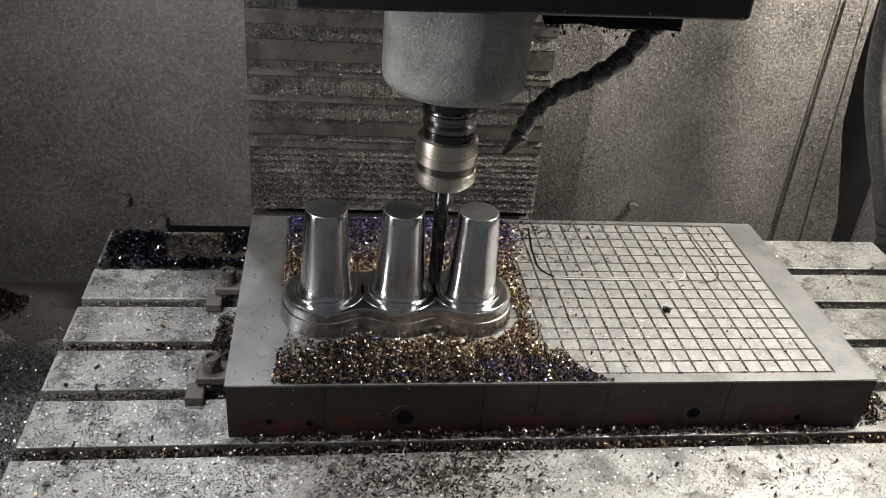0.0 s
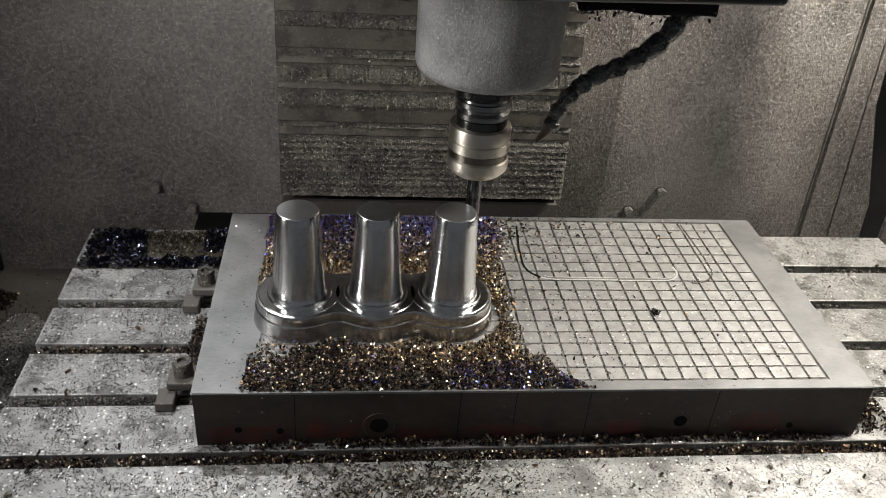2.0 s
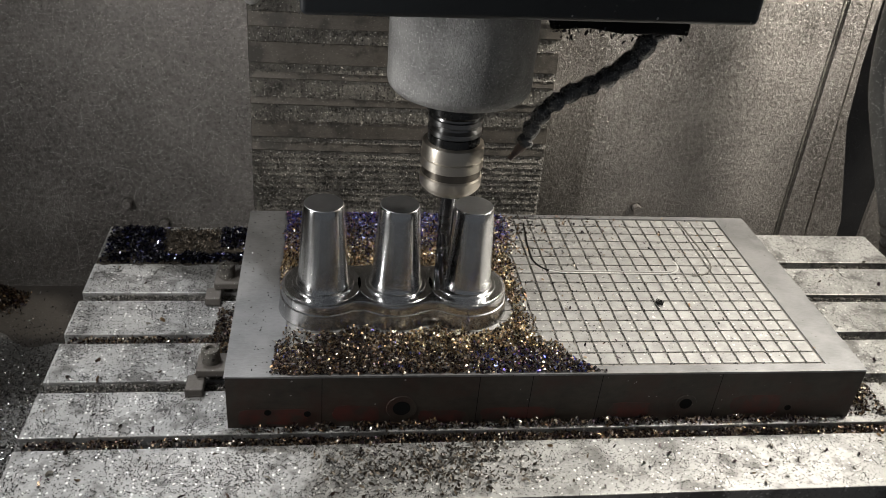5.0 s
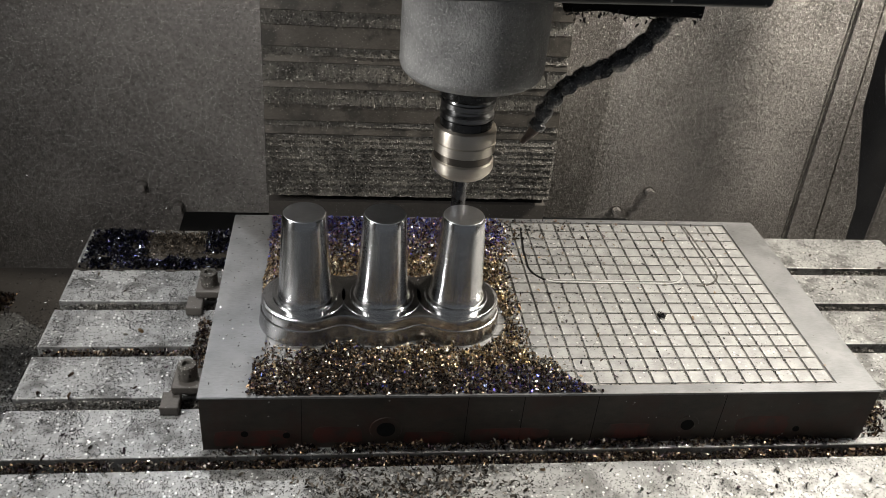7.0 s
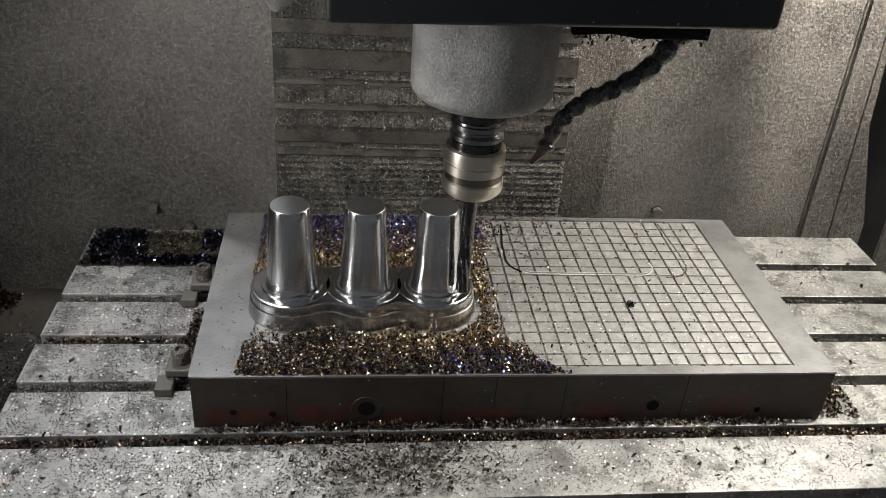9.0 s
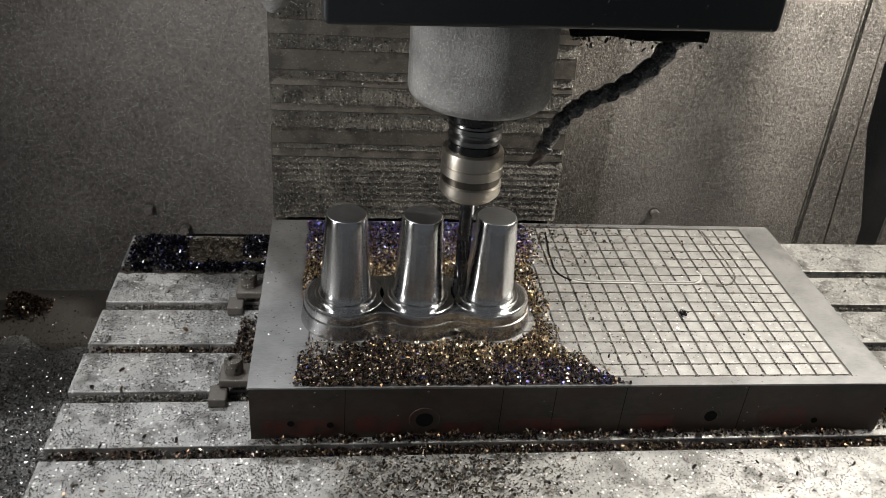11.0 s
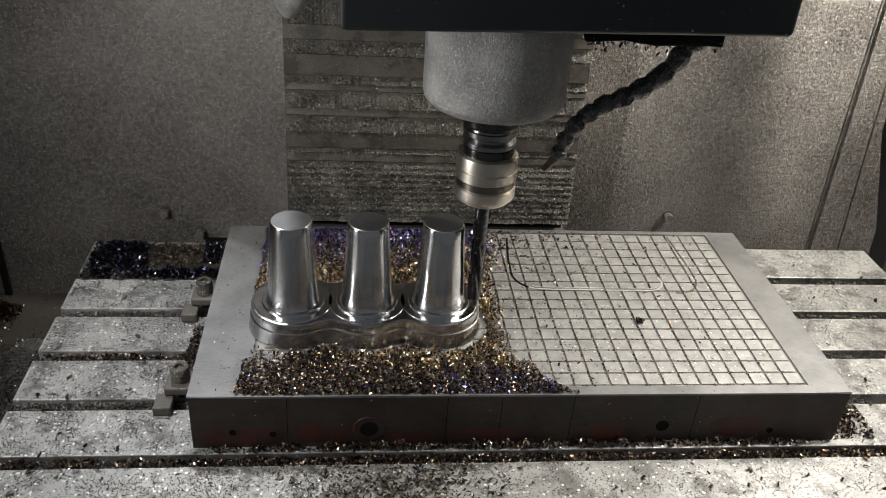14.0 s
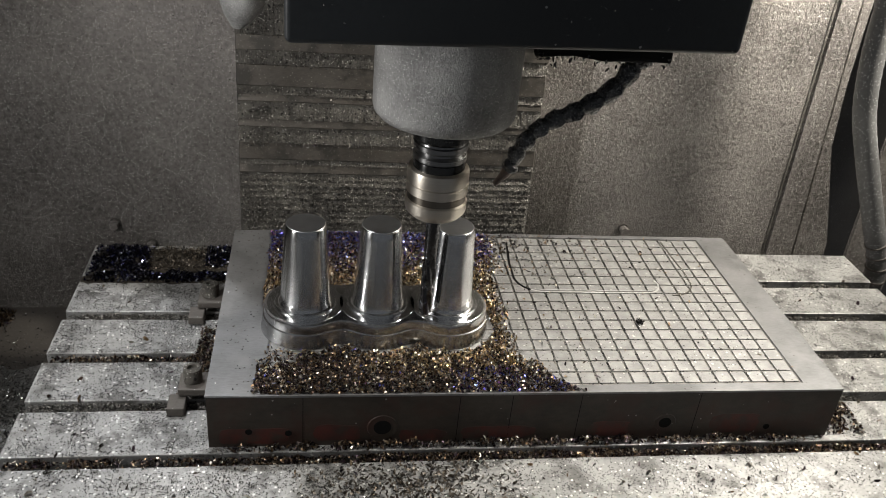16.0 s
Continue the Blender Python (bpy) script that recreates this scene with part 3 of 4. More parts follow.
def build_plate():
    p = thing("chuck_plate", "thick steel chuck plate with a grooved grid top", "chuck plate")
    W, D = 0.66, 0.3218
    part("core", box(0.0012, 0.0, 0.0002, W - 0.0012, D - 0.001, H - 0.0024), PLATE_SIDE, p, "grimy painted plate core, darkened for its shaded front")
    part("groove_floor", box(GX0 - 0.001, GY0 - 0.001, H - 0.0023, GX1 + 0.001, GY1 + 0.001, H - 0.0013), GROOVE, p, "grimy groove bottoms")
    bm = bmesh.new()
    xs, ys = (0.0, GX0 - 0.0012, GX1 + 0.0012, W), (-0.0004, GY0 - 0.0012, GY1 + 0.0012, D)
    grid = [[bm.verts.new((x, y, H)) for y in ys] for x in xs]
    top = [bm.faces.new((grid[i][j], grid[i + 1][j], grid[i + 1][j + 1], grid[i][j + 1])) for i in range(3) for j in range(3) if (i, j) != (1, 1)]
    out = bmesh.ops.extrude_face_region(bm, geom=top)
    for v in out["geom"]:
        if isinstance(v, bmesh.types.BMVert):
            v.co.z -= 0.0023
    bmesh.ops.bevel(bm, geom=[e for e in bm.edges if len(e.link_faces) == 2 and e.calc_face_angle() > 1], offset=0.0008, segments=2, affect="EDGES")
    part("rim", bm, PLATE_TOP, p, "smooth ground steel rim round the grid")
    # side: seams, holes and worn red paint
    for x in (0.092, 0.2465, 0.300, 0.372, 0.50):
        part("seam", box(x, -0.0002, 0.003, x + 0.0006, 0.0006, H - 0.003), VOID, p)
    for x, z, r in ((0.1708, 0.0230, 0.0105), (0.4684, 0.0230, 0.0080)):
        bm = bmesh.new()
        for r0, r1, y0, y1 in ((r * 1.5, r * 1.42, 0.0004, -0.0006), (r * 1.42, r * 0.85, -0.0006, -0.0004)):
            ring0 = [bm.verts.new((x + r0 * math.cos(k * math.tau / 28), y0, z + r0 * math.sin(k * math.tau / 28))) for k in range(28)]
            ring1 = [bm.verts.new((x + r1 * math.cos(k * math.tau / 28), y1, z + r1 * math.sin(k * math.tau / 28))) for k in range(28)]
            for k in range(28):
                bm.faces.new((ring0[k], ring0[(k + 1) % 28], ring1[(k + 1) % 28], ring1[k]))
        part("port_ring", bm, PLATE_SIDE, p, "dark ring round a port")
        # flat disc; the dark inside of the port is put into its colour
        bm = bmesh.new()
        bmesh.ops.create_cone(bm, cap_ends=True, segments=24, radius1=r * 0.84, radius2=r * 0.84, depth=0.0005)
        bmesh.ops.transform(bm, matrix=pose(x, -0.0006, z, 90), verts=bm.verts)
        part("port", bm, VOID, p, "black disc painted as the shaded inside of a port")
    # small holes, also flat discs with their inner shade painted black
    for x, z in ((0.0782, 0.0175), (0.5851, 0.0150), (0.040, 0.020)):
        bm = bmesh.new()
        bmesh.ops.create_cone(bm, cap_ends=True, segments=14, radius1=0.0035, radius2=0.0035, depth=0.0008)
        bmesh.ops.transform(bm, matrix=pose(x, -0.0004, z, 90), verts=bm.verts)
        part("small_hole", bm, VOID, p)
    for x0, x1, z0, z1 in ((0.103, 0.150, 0.006, 0.027), (0.187, 0.235, 0.004, 0.019), (0.014, 0.078, 0.004, 0.024), (0.250, 0.330, 0.006, 0.022), (0.52, 0.575, 0.008, 0.034), (0.385, 0.43, 0.006, 0.026)):
        bm = bmesh.new()
        n = 22
        rim = []
        for k in range(n):
            a = k * math.tau / n
            e = 1 + 0.22 * noise.noise(Vector((math.cos(a) * 2 + x0 * 50, math.sin(a) * 2, z0 * 90)))
            cx, cz = math.copysign(abs(math.cos(a)) ** 0.5, math.cos(a)), math.copysign(abs(math.sin(a)) ** 0.5, math.sin(a))
            rim.append(bm.verts.new(((x0 + x1) / 2 + cx * (x1 - x0) / 2 * e, -0.0002, (z0 + z1) / 2 + cz * (z1 - z0) / 2 * e)))
        top = bm.faces.new(rim)
        out = bmesh.ops.extrude_face_region(bm, geom=[top])
        for v in out["geom"]:
            if isinstance(v, bmesh.types.BMVert):
                v.co.y += 0.0009
        part("paint_patch", bm, RED, p, "worn dark red paint patch")
    RIDERS.append(p)
    return p


def build_workpiece():
    w = thing("workpiece", "polished steel workpiece with three tapered posts on a scalloped base", "workpiece")
    cy, zb, R = 0.1168, 0.0940, 0.0435
    centres = (0.0922, 0.1685, 0.2444)

    def half(x, neck):
        h = max([math.sqrt(max(0, R * R - (x - c) ** 2)) for c in centres])
        return h if x < centres[0] or x > centres[-1] else (h ** 10 + neck ** 10) ** 0.1

    xs = [centres[0] - R * math.cos(k / 24 * math.pi / 2) for k in range(24)] + [centres[0] + (centres[-1] - centres[0]) * k / 90 for k in range(91)]
    xs += [centres[-1] + R * math.sin(k / 24 * math.pi / 2) for k in range(1, 25)]
    front = [(x, cy - half(x, 0.033)) for x in xs]
    back = [(x, cy + half(x, 0.034)) for x in reversed(xs[1:-1])]
    outline = front + back
    bm = bmesh.new()
    # a foot lip, a drafted flank and a straight band under the top edge
    levels = [(-0.0034, H), (-0.0032, H + 0.0012), (-0.0028, H + 0.0018), (-0.0014, zb - 0.0125), (-0.0012, zb - 0.0118), (0.0, zb - 0.0112), (0.0, zb - 0.0014), (0.0004, zb - 0.0004), (0.0014, zb)]
    rings = []
    n = len(outline)
    for inset, z in levels:
        ring = []
        for i, (x, y) in enumerate(outline):
            a, b = Vector(outline[i - 1]), Vector(outline[(i + 1) % n])
            d = (b - a).normalized()
            ring.append(bm.verts.new((x - d.y * inset, y + d.x * inset, z)))
        rings.append(ring)
    for a, b in zip(rings, rings[1:]):
        for i in range(n):
            bm.faces.new((a[i], a[(i + 1) % n], b[(i + 1) % n], b[i]))
    bm.faces.new(rings[-1])
    bm.faces.new(rings[0])
    part("base", bm, MILLED, w, "milled base with scalloped sides", smooth=True)
    for c in centres:
        ring = [(0.0, zb - 0.0005), (0.0405, zb - 0.0005), (0.0405, zb + 0.0004), (0.0400, zb + 0.0008), (0.0325, zb + 0.0008), (0.0321, zb + 0.0012), (0.0319, zb + 0.0024),
                (0.0314, zb + 0.0028), (0.0288, zb + 0.0028), (0.0, zb + 0.0028)]
        part("collar", lathe(ring, c, cy, steps=96), LEDGE, w, "stepped mirror-bright ledge round a post", smooth=True)
        prof = [(0.0, zb + 0.0024), (0.0286, zb + 0.0029), (0.0274, zb + 0.0034), (0.0267, zb + 0.0050), (0.0264, zb + 0.0090)]
        prof += [(0.0264 - 0.0054 * k / 10, zb + 0.0090 + (0.1795 - zb) * k / 10) for k in range(1, 11)]
        prof += [(0.0206, 0.1893), (0.0200, 0.1899), (0.0, 0.1899)]
        post = part("post", lathe(prof, c, cy, steps=96), MIRROR, w, "turned tapered post with a bright finish", smooth=True)
        part("end_face", lathe([(0.0, 0.1895), (0.0196, 0.1895), (0.0198, 0.1899), (0.0194, 0.1904), (0.0, 0.1904)], c, cy, steps=64), FACE, post, "flat faced post end")
    RIDERS.append(w)


def build_clamps():
    for y in (0.014, 0.174):
        c = thing("strap_clamp", "small steel strap clamp with a bolt beside the chuck plate", "clamp", group="clamps along the plate")
        part("strap", box(-0.037, y + 0.049, 0.011, 0.0006, y + 0.079, 0.0205, 0.002), TRAY, c)
        part("stud", lathe([(0.0, 0.0), (0.006, 0.0), (0.006, 0.020), (0.0, 0.020)], -0.023, y + 0.066, steps=20), GRIT, c, smooth=True)
        part("nut", lathe([(0.0, 0.0207), (0.0098, 0.0207), (0.0098, 0.034), (0.0088, 0.0362), (0.0050, 0.0364), (0.0046, 0.0330), (0.0, 0.0330)], -0.023, y + 0.066, steps=24), GRIT, c, "dusty socket-head cap", smooth=True)
        part("heel_block", box(-0.046, y + 0.031, 0.0003, -0.028, y + 0.055, 0.0108, 0.0015), TRAY, c, "steel packing block")
        RIDERS.append(c)


def build_seal_marks(plate):
    """Shallow worn marks on the grid."""
    def ribbon(points, width, z, material, label):
        bm = bmesh.new()
        left, right = [], []
        for i, (x, y) in enumerate(points):
            a, b = Vector(points[max(0, i - 1)]), Vector(points[min(len(points) - 1, i + 1)])
            d = (b - a).normalized()
            left.append((x - d.y * width / 2, y + d.x * width / 2))
            right.append((x + d.y * width / 2, y - d.x * width / 2))
        for i in range(len(points) - 1):
            lo = [bm.verts.new((*q, H - 0.0008)) for q in (left[i], right[i], right[i + 1], left[i + 1])]
            hi = [bm.verts.new((*q, z)) for q in (left[i], right[i], right[i + 1], left[i + 1])]
            bm.faces.new(hi)
            for k in range(4):
                bm.faces.new((lo[k], lo[(k + 1) % 4], hi[(k + 1) % 4], hi[k]))
        part("seal_mark", bm, material, plate, label)
    def bend(cx, cy, r, a0, a1, n=9):
        return [(cx + r * math.cos(radians(a0 + (a1 - a0) * k / (n - 1))), cy + r * math.sin(radians(a0 + (a1 - a0) * k / (n - 1)))) for k in range(n)]
    corner = bend(0.374, 0.2155, 0.0320, 180, 270, 13)
    ribbon([(0.3488, 0.300), (0.3455, 0.272), (0.3428, 0.248)] + corner[:9], 0.0024, H + 0.0004, VOID, "dark worn seal line")
    tail = bend(0.503, 0.2015, 0.0195, 270, 385, 9)
    line = corner[8:] + [(0.40, 0.1832), (0.45, 0.1822)] + tail
    ribbon(line, 0.0023, H + 0.0003, MARK, "bright worn seal line")
    ribbon([(x + 0.0004, y + 0.0042) for x, y in line[2:-6]], 0.0013, H + 0.0003, MARK, "thin bright second seal line")
    ribbon([(x, y + 0.0022) for x, y in line[2:-6]], 0.0012, H + 0.0002, GROOVE, "grimy gap between the seal lines")
    ribbon([(0.5640, 0.308), (0.5660, 0.263), (0.5680, 0.2304)] + bend(0.536, 0.2090, 0.0315, 5, -95, 10), 0.0019, H + 0.0004, GRIT, "dark worn seal line")


def inside_base(x, y, grow=0.0):
    r = 0.0495 + grow
    hit = np.zeros(len(x), bool)
    for c in (0.0922, 0.1685, 0.2444):
        hit |= (x - c) ** 2 + (y - 0.1168) ** 2 < r * r
    return hit | ((x > 0.09) & (x < 0.246) & (abs(y - 0.1168) < 0.039 + grow))


def build_plate_chips():
    n = 95000
    x, y = rng.uniform(0.040, 0.40, n), rng.uniform(0.002, 0.319, n)
    wob = np.array([noise.noise(Vector((a * 40, b * 40, 1))) for a, b in zip(x, y)]) * 0.010
    right = np.where(y < 0.062, 0.385 - (y / 0.062) ** 0.7 * 0.063, 0.319 + 0.014 * np.clip((y - 0.2) / 0.1, 0, 1)) + wob
    left = np.where(y < 0.055, 0.044, np.where(y < 0.12, 0.054, 0.046)) + wob * 0.4
    keep = (x < right) & (x > left) & ~inside_base(x, y, np.where((y < 0.116) & (rng.random(n) < 0.85), 0.0055, 0.0035))
    # a bare patch at the front-left foot of the base, thinner cover towards the edges
    bare = (x < 0.085) & (y > 0.045) & (y < 0.075) & (rng.random(n) < 0.8)
    keep &= ~bare
    keep &= rng.random(n) < np.clip((right - x) / 0.02, 0.12, 1)
    x, y = x[keep], y[keep]
    lump = np.array([noise.noise(Vector((a * 55, b * 55, 8))) for a, b in zip(x, y)])
    edge = np.minimum(np.minimum((right[keep] - x) / 0.035, (x - left[keep]) / 0.02), np.minimum(y / 0.012, (0.32 - y) / 0.02))
    # low ridges towards the plate edge stand in for reflected streaks before the base
    ridge = np.where(y < 0.075, np.cos((x + 0.004 * lump) * math.tau / 0.0235), 0.0)
    thick = np.clip(edge, 0.12, 1) * (0.0055 + 0.003 * lump + 0.0026 * ridge)
    z = H + 0.0006 + np.sqrt(rng.random(len(x))) * thick
    u = rng.random(len(x))
    blue = np.clip((y - 0.215) / 0.08, 0, 1) * 0.68 + np.where((y < 0.035) & (x > 0.24), 0.22, 0.03)
    gold = np.clip(1.3 - abs(y - 0.17) / 0.09, 0, 1) + np.clip(1.3 - abs(y - 0.058) / 0.036, 0, 1) * np.clip(1.25 - abs(x - 0.235) / 0.105, 0.08, 1) + np.where((x > 0.285) & (y > 0.05), 0.5, 0)
    # more straw on the ridges, less between: streaks of light put into colour
    gold = gold * (1 + 0.45 * ridge)
    kind = np.where(u < blue, 0, np.where(rng.random(len(x)) < np.clip(gold * 0.85, 0.06, 0.8), 1, 2))
    at = np.stack([x, y, z], 1)
    for k, name, m, label in ((0, "blue_chips", CHIP_BLUE, "heap of blue and violet tempered steel chips"), (1, "straw_chips", CHIP_GOLD, "heap of straw and bronze coloured steel chips"),
                              (2, "dark_chips", CHIP_DARK, "heap of dark brown steel chips on the plate")):
        ob = chip_mesh(name, at[kind == k], m, 0.0033, rng, flat=0.75, curl=0.6)
        RIDERS.append(tagged(ob, label, "chips", kind="stuff"))
    # strays over the grid
    n = 2600
    x, y = 0.30 + rng.exponential(0.075, n), rng.uniform(0.02, 0.318, n)
    keep = (x < 0.64) & (rng.random(n) < np.where(y > 0.27, 1, np.where(y > 0.22, 0.45, 0.10)))
    at = np.stack([x, y, np.full(n, H + 0.001)], 1)[keep]
    RIDERS.append(tagged(chip_mesh("stray_chips", at, CHIP_DARK, 0.0036, rng, flat=0.4), "single dark chips strewn over the grid plate", "chips", kind="stuff"))
    # grit caught in the grooves
    n = 2600
    lines = GX0 + rng.integers(11, COLS, n) * CELL + rng.normal(0, 0.0006, n)
    at = np.stack([lines, rng.uniform(GY0, GY1, n), np.full(n, H - 0.0003)], 1)
    across = np.stack([rng.uniform(0.30, GX1, n // 3), GY0 + rng.integers(0, ROWS, n // 3) * CELL + rng.normal(0, 0.0006, n // 3), np.full(n // 3, H - 0.0003)], 1)
    RIDERS.append(tagged(chip_mesh("groove_chips", np.concatenate([at, across]), DUST_DARK, 0.0026, rng, flat=0.3), "dark grit caught in the grid grooves", "chips", kind="stuff"))
    lump = np.stack([rng.normal(0.4708, 0.0022, 60), rng.normal(0.1196, 0.0018, 60), H + rng.random(60) * 0.004], 1)
    RIDERS.append(tagged(chip_mesh("chip_clump", lump, DUST_DARK, 0.0040, rng, flat=0.9), "small black clump of chips on the grid", "chips", kind="stuff"))


def build_table_chips():
    def strew(name, label, m, n, size, test, z=0.0008, flat=0.25):
        x, y = rng.uniform(TX0 + 0.003, TX1 - 0.003, n), rng.uniform(TY0 + 0.003, TY1 - 0.003, n)
        free = ~((x > -0.001) & (x < 0.661) & (y > -0.001) & (y < 0.323)) & test(x, y)
        for y0, y1 in SLOTS:
            free &= ~((y > y0) & (y < y1))
        x, y = x[free], y[free]
        ob = chip_mesh(name, np.stack([x, y, np.full(len(x), z)], 1), m, size, rng, flat=flat)
        RIDERS.append(tagged(ob, label, "chips", kind="stuff"))

    def left(x, y):
        # thick on the left and in front, in clouds
        cloud = np.array([noise.noise(Vector((a * 26, b * 26, 3))) + 0.5 * noise.noise(Vector((a * 70, b * 70, 6))) for a, b in zip(x, y)])
        return ((x < 0.0) | ((y < 0) & (x < 0.20)) | (rng.random(len(x)) < 0.5)) & (rng.random(len(x)) < np.clip(0.62 + 1.5 * cloud, 0.12, 1))

    strew("dark_dust", "dark fine chips strewn over the machine table", DUST_DARK, 210000, 0.0014, left)
    strew("bright_dust", "bright fine chips strewn over the machine table", DUST_LIGHT, 26000, 0.0014, lambda x, y: x < 9)
    strew("curled_chips", "dark curled chips lying on the machine table", CHIP_DARK, 800, 0.0055, lambda x, y: (y < 0.0) | (rng.random(len(x)) < 0.3), 0.0016, 0.5)

    def heap(name, label, m, boxes, size, density, tall):
        pts = []
        for x0, y0, x1, y1, z in boxes:
            n = int((x1 - x0) * (y1 - y0) * density)
            x, y = rng.uniform(x0, x1, n), rng.uniform(y0, y1, n)
            u, v = (x - x0) / (x1 - x0) * 2 - 1, (y - y0) / (y1 - y0) * 2 - 1
            dome = np.clip(1.15 - np.maximum(abs(u) ** 4, abs(v) ** 3), 0.05, 1)
            dome = dome * np.clip(0.75 + 1.1 * np.array([noise.noise(Vector((p * 48, q * 48, 5))) for p, q in zip(x, y)]), 0.04, 1)
            keep = rng.random(n) < dome
            pts.append(np.stack([x, y, z + rng.random(n) * tall * dome], 1)[keep])
        ob = chip_mesh(name, np.concatenate(pts), m, size, rng, flat=0.7, curl=0.6)
        RIDERS.append(tagged(ob, label, "chips", kind="stuff"))

    heap("chip_heap", "heap of blue-black chips at the rear of the table", CHIP_NIGHT,
         [(-0.186, 0.318, -0.110, 0.386, 0.001), (-0.186, 0.296, 0.0, 0.318, 0.001), (-0.045, 0.33, 0.0, 0.385, 0.001)], 0.0040, 900000, 0.010)
    heap("slot_chips", "dark chips packed into the table slots", CHIP_DARK,
         [(-0.187, y0 + 0.001, -0.001, y1 - 0.001, (-0.0055, -0.010, -0.0050, -0.010, -0.014)[i]) for i, (y0, y1) in enumerate(SLOTS)] + [(-0.02, -0.0243, 0.85, -0.0087, -0.0065)] * 2, 0.0036, 700000, 0.0060)
    heap("slot_dust", "grey fine chips filling some table slots", CHIP_GREY, [(-0.188, y0 + 0.0005, -0.002, y1 - 0.0005, -0.005) for y0, y1 in (SLOTS[1], SLOTS[3])] * 2 + [(x, y0 + 0.0005, x + 0.05 + 0.03 * ((k * 7) % 3), y1 - 0.0005, -0.006) for k, (x, (y0, y1)) in enumerate((x, s) for x in (0.69, 0.79) for s in SLOTS[1:])], 0.0030, 900000, 0.0045)
    heap("corner_chips", "dark chips heaped against the plate end", CHIP_DARK, [(0.662, 0.0, 0.71, 0.052, 0.001), (-0.03, 0.10, -0.001, 0.20, 0.001), (0.01, -0.008, 0.655, -0.0005, 0.0005)], 0.0038, 700000, 0.010)
    n = 1000
    x, y = rng.normal(0.20, 0.055, n), rng.normal(-0.052, 0.022, n)
    keep = (y > TY0 + 0.004) & (y < -0.027)
    at = np.stack([x, y, 0.0008 + rng.random(n) * 0.0025], 1)[keep]
    RIDERS.append(tagged(chip_mesh("front_chips", at, CHIP_RUST, 0.0042, rng, flat=0.5), "brown chips spilled on the table before the plate", "chips", kind="stuff"))
    n = 100
    at = np.stack([rng.uniform(0.004, 0.046, n), rng.uniform(0.004, 0.318, n), np.full(n, H + 0.0007)], 1)
    RIDERS.append(tagged(chip_mesh("rim_chips", at, DUST_LIGHT, 0.0020, rng, flat=0.4), "bright specks of chips on the plate end", "chips", kind="stuff"))
    bm = bmesh.new()
    bmesh.ops.create_grid(bm, x_segments=60, y_segments=34, size=0.5)
    for v in bm.verts:
        x, y = -0.189 + (v.co.x + 0.5) * 0.188, 0.290 + (v.co.y + 0.5) * 0.095
        rim = min(min(v.co.x + 0.5, 0.5 - v.co.x) * 12, min(v.co.y + 0.5, 0.5 - v.co.y) * 8, 1)
        v.co = Vector((x + noise.noise(Vector((x * 60, y * 60, 2))) * 0.003, y + noise.noise(Vector((x * 60, y * 60, 7))) * 0.004, -0.001 + rim * (0.0022 + 0.0014 * noise.noise(Vector((x * 90, y * 90, 4))))))
    cake = part("swarf_cake", bm, CAKE, None)
    RIDERS.append(tagged(cake, "dark brown cake of fine swarf at the rear of the table", "swarf", kind="stuff"))
    heap("brown_chips", "rust-brown fine chips along the rear of the table", CHIP_RUST, [(-0.115, 0.318, -0.03, 0.386, 0.001)], 0.0034, 400000, 0.004)


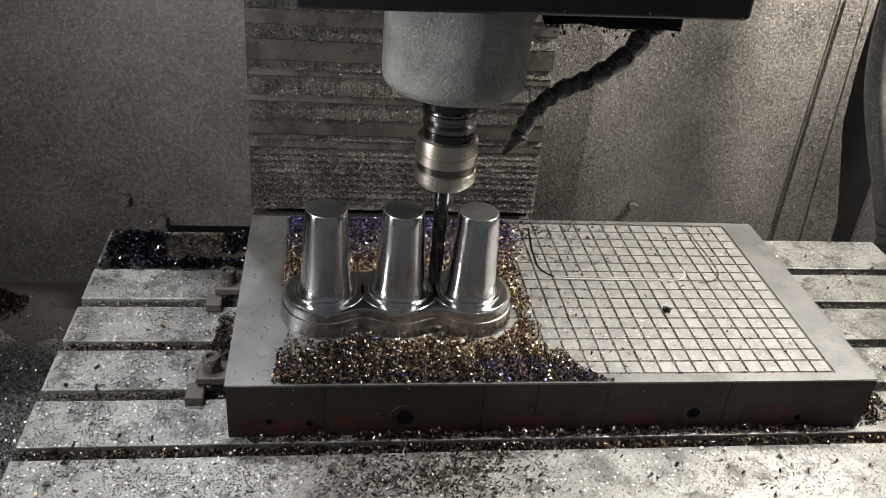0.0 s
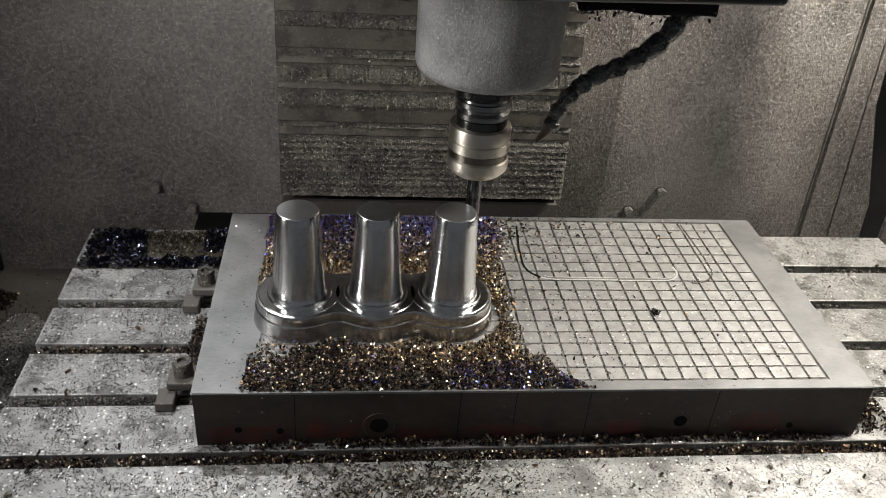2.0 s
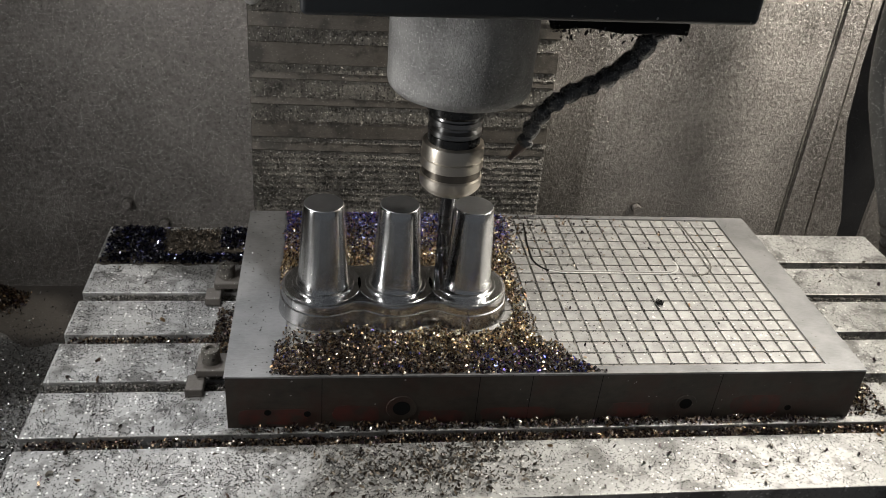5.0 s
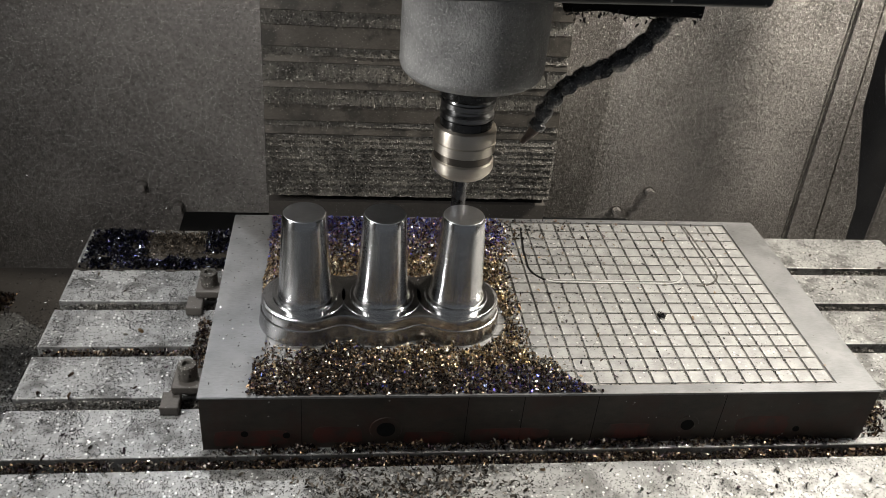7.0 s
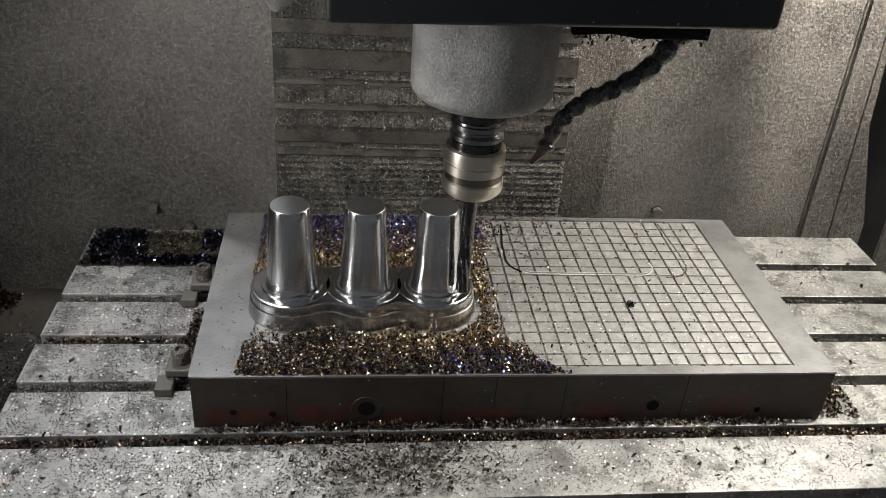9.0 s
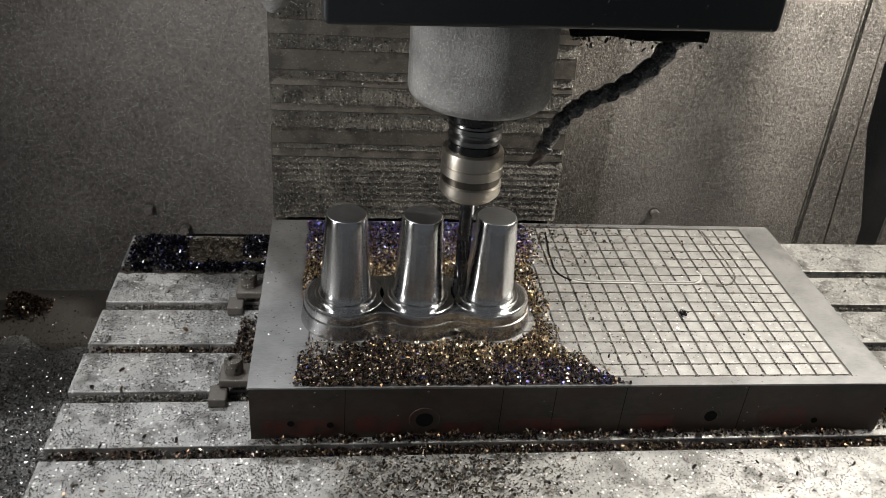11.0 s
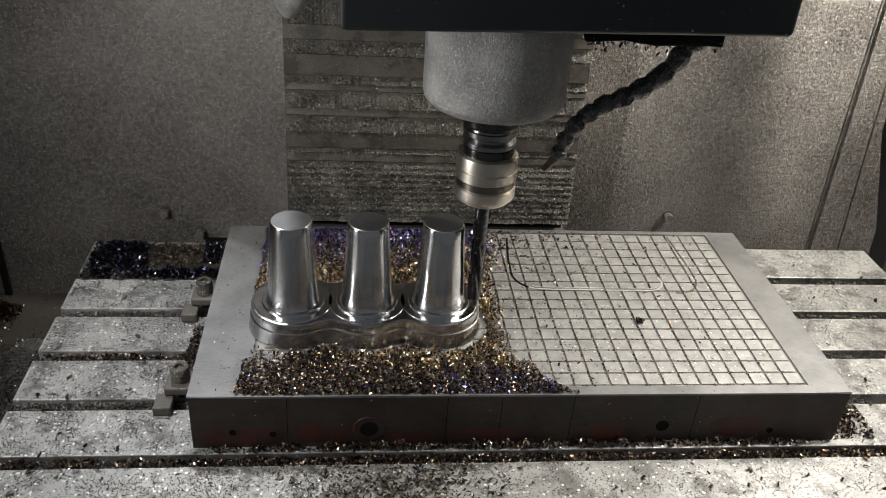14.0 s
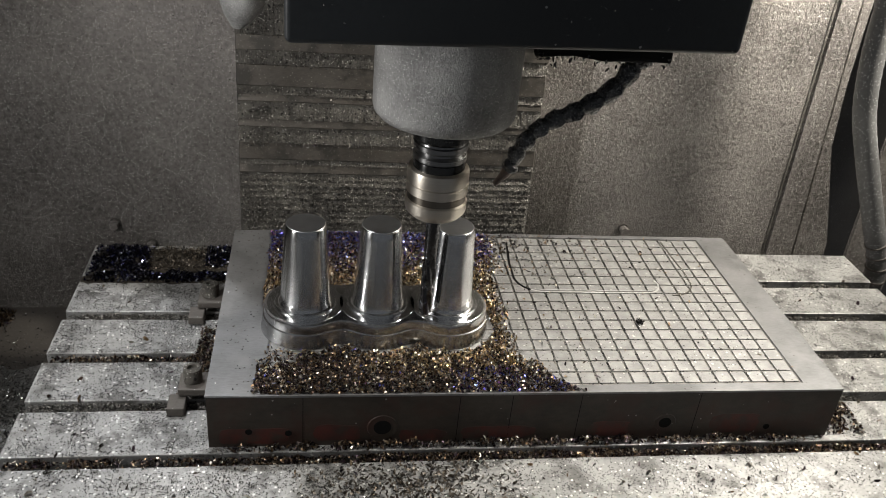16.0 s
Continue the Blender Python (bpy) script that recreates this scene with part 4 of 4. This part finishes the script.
def build_wall_dust():
    n = 17000
    x, z = rng.uniform(-0.49, 0.955, n), rng.uniform(-0.19, 0.50, n)
    keep = ~((x > -0.02) & (x < 0.41) & (z > -0.01)) & (x < 0.893) & ~((x > 0.40) & (x < 0.494))
    at = np.stack([x, z, np.zeros(n)], 1)[keep]
    ob = chip_mesh("wall_dust", at, DUST_LIGHT, 0.0017, rng, flat=0.6)
    ob.matrix_world = Matrix.Translation((0, BACK - 0.0008, 0)) @ Matrix.Rotation(radians(90), 4, "X")
    tagged(ob, "bright fine chips stuck to the cabin wall", "chips", kind="stuff")
    n = 260
    at = np.stack([rng.uniform(0.07, 0.43, n), rng.uniform(0.42, 0.60, n), np.zeros(n)], 1)
    ob = chip_mesh("cover_dust", at, DUST_LIGHT, 0.0017, rng, flat=0.6)
    ob.matrix_world = Matrix.Translation((0, 0.0132, 0)) @ Matrix.Rotation(math.atan(0.031 / 0.3735), 4, "Z") @ Matrix.Rotation(radians(90), 4, "X")
    tagged(ob, "bright specks stuck to the black head cover", "chips", kind="stuff")
    n = 500
    at = np.stack([rng.uniform(0.276, 0.400, n), rng.uniform(0.083, 0.145, n), 0.3905 + rng.normal(0, 0.0035, n)], 1)
    tagged(chip_mesh("manifold_chips", at, DUST_DARK, 0.0042, rng, flat=1.0), "dark chips clinging under the coolant manifold", "chips", kind="stuff")
    # pale swarf covers the tray's lit front; its rear edge paints the shade boundary
    bm = bmesh.new()
    bmesh.ops.create_grid(bm, x_segments=50, y_segments=90, size=0.5)
    for v in bm.verts:
        x, y = -0.498 + (v.co.x + 0.5) * 0.39, -0.55 + (v.co.y + 0.5) * 0.98
        y += (v.co.y + 0.5) * 0.05 * noise.noise(Vector((x * 14, 0, 4)))
        rim = min(1.0, (0.5 - v.co.y) * 6)
        v.co = Vector((x, y, -0.2012 + rim * (0.012 + 0.006 * noise.noise(Vector((x * 16, y * 16, 2))) + 0.003 * noise.noise(Vector((x * 70, y * 70, 5))))))
    tagged(part("lit_tray_swarf", bm, LIT_SWARF, None, smooth=True), "fine swarf in the chip tray, painted pale where lit", "swarf", kind="stuff")
    for name, m, n, label in (("tray_dust", DUST_LIGHT, 34000, "pale fine chips strewn over the lit part of the chip tray"), ("tray_grit", DUST_DARK, 34000, "dark fine chips strewn over the lit part of the chip tray")):
        x, y = rng.uniform(-0.495, -0.12, n), rng.uniform(-0.35, 0.46, n)
        # chips thin out where the tray is shaded, so density draws the lit area
        keep = rng.random(n) < np.clip((0.43 - y) / 0.10 + rng.normal(0, 0.15, n), 0.05, 1)
        tagged(chip_mesh(name, np.stack([x, y, -0.189 + rng.random(n) * 0.006], 1)[keep], m, 0.0030, rng, flat=0.5), label, "chips", kind="stuff")
    n = 2500
    at = np.stack([rng.uniform(-0.49, -0.1, n), rng.uniform(-0.3, 0.55, n), np.full(n, -0.198)], 1)
    tagged(chip_mesh("tray_chips", at, DUST_LIGHT, 0.0030, rng, flat=0.4), "bright chips scattered in the chip tray", "chips", kind="stuff")
    n = 5000
    x, y = rng.normal(-0.405, 0.020, n), rng.normal(0.500, 0.014, n)
    keep = (x > -0.424) & (x < -0.36) & (y < 0.519)
    r = np.hypot((x + 0.405) / 0.020, (y - 0.500) / 0.014)
    at = np.stack([x, y, -0.199 + rng.random(n) * 0.028 * np.exp(-r * r / 2)], 1)[keep]
    RIDERS.append(tagged(chip_mesh("tray_heap", at, CHIP_DARK, 0.0045, rng, flat=0.8), "dark heap of chips in the tray corner", "chips", kind="stuff"))


def build_pads(plate):
    """The pads of the grid: those in the open as pieces, those under the chips joined."""
    v, f = pad_verts(0, 0, CELL - 0.0022)
    me = bpy.data.meshes.new("pad")
    me.from_pydata(v, [], f)
    me.materials.append(PAD)
    rest_v, rest_f = [], []
    for i in range(COLS):
        for j in range(ROWS):
            x, y = GX0 + (i + 0.5) * CELL, GY0 + (j + 0.5) * CELL
            if i >= COLS - 18:
                ob = new("pad", me)
                ob.parent = plate
                ob.location = (x, y, 0)
            else:
                base = len(rest_v)
                rest_v += [(a + x, b + y, c) for a, b, c in v]
                rest_f += [tuple(k + base for k in q) for q in f]
    me = bpy.data.meshes.new("pad_field")
    me.from_pydata(rest_v, [], rest_f)
    me.materials.append(PAD)
    ob = new("pad_field", me)
    ob.parent = plate
    tagged(ob, "pads under the chips", kind="stuff")


CHIP_GREY = flakes("grey_chip", [(0.07, 0.066, 0.06), (0.15, 0.142, 0.128), (0.04, 0.038, 0.035), (0.30, 0.285, 0.26), (0.10, 0.094, 0.085), (0.06, 0.056, 0.05)], 0.5, 0.5)

CHIP_NIGHT = flakes("night_blue_chip", [(0.012, 0.012, 0.018), (0.025, 0.025, 0.035), (0.018, 0.02, 0.05), (0.010, 0.010, 0.011), (0.25, 0.26, 0.30), (0.02, 0.018, 0.022), (0.03, 0.03, 0.08)], 0.28)
CHIP_RUST = flakes("rust_chip", [(0.04, 0.031, 0.023), (0.025, 0.02, 0.015), (0.075, 0.058, 0.042), (0.02, 0.017, 0.014), (0.16, 0.14, 0.115)], 0.45, 0.6)

CAKE = steel("brown_sludge", (0.018, 0.015, 0.011), (0.055, 0.045, 0.034), 0.6, 0.2, grain=420.0, blotch=40.0, bump=0.002, speck=(0.35, 0.32, 0.27), speck_scale=420.0, speck_cut=0.12)

# tray swarf in a pale tone that stands for the light on it
LIT_SWARF = steel("lit_swarf_grey", (0.14, 0.138, 0.13), (0.44, 0.435, 0.42), 0.6, 0.2, grain=260.0, blotch=18.0, bump=0.004, speck=(0.05, 0.05, 0.048), speck_scale=300.0, speck_cut=0.16, speck2=(0.6, 0.6, 0.58))

build_cabin()
build_way_cover()
build_rear_housing()
build_head()
build_hose()
build_air_nozzle()
build_conduit()
build_wall_bolts()
tool = build_spindle_tool()
saddle = build_table()
plate = build_plate()
build_workpiece()
build_clamps()
build_plate_chips()
build_table_chips()
build_wall_dust()
build_seal_marks(plate)
build_pads(plate)


def motions():
    for ob in RIDERS:
        walk(ob, [(t, pose(x, y, 0)) for t, x, y in TRAVEL])
    walk(saddle, [(t, pose(0, y, 0)) for t, x, y in TRAVEL])
    walk(tool, [(i / 30, pose(*AXIS, 0, 0, 0, -77.0 * i)) for i in range(481)])


motions()
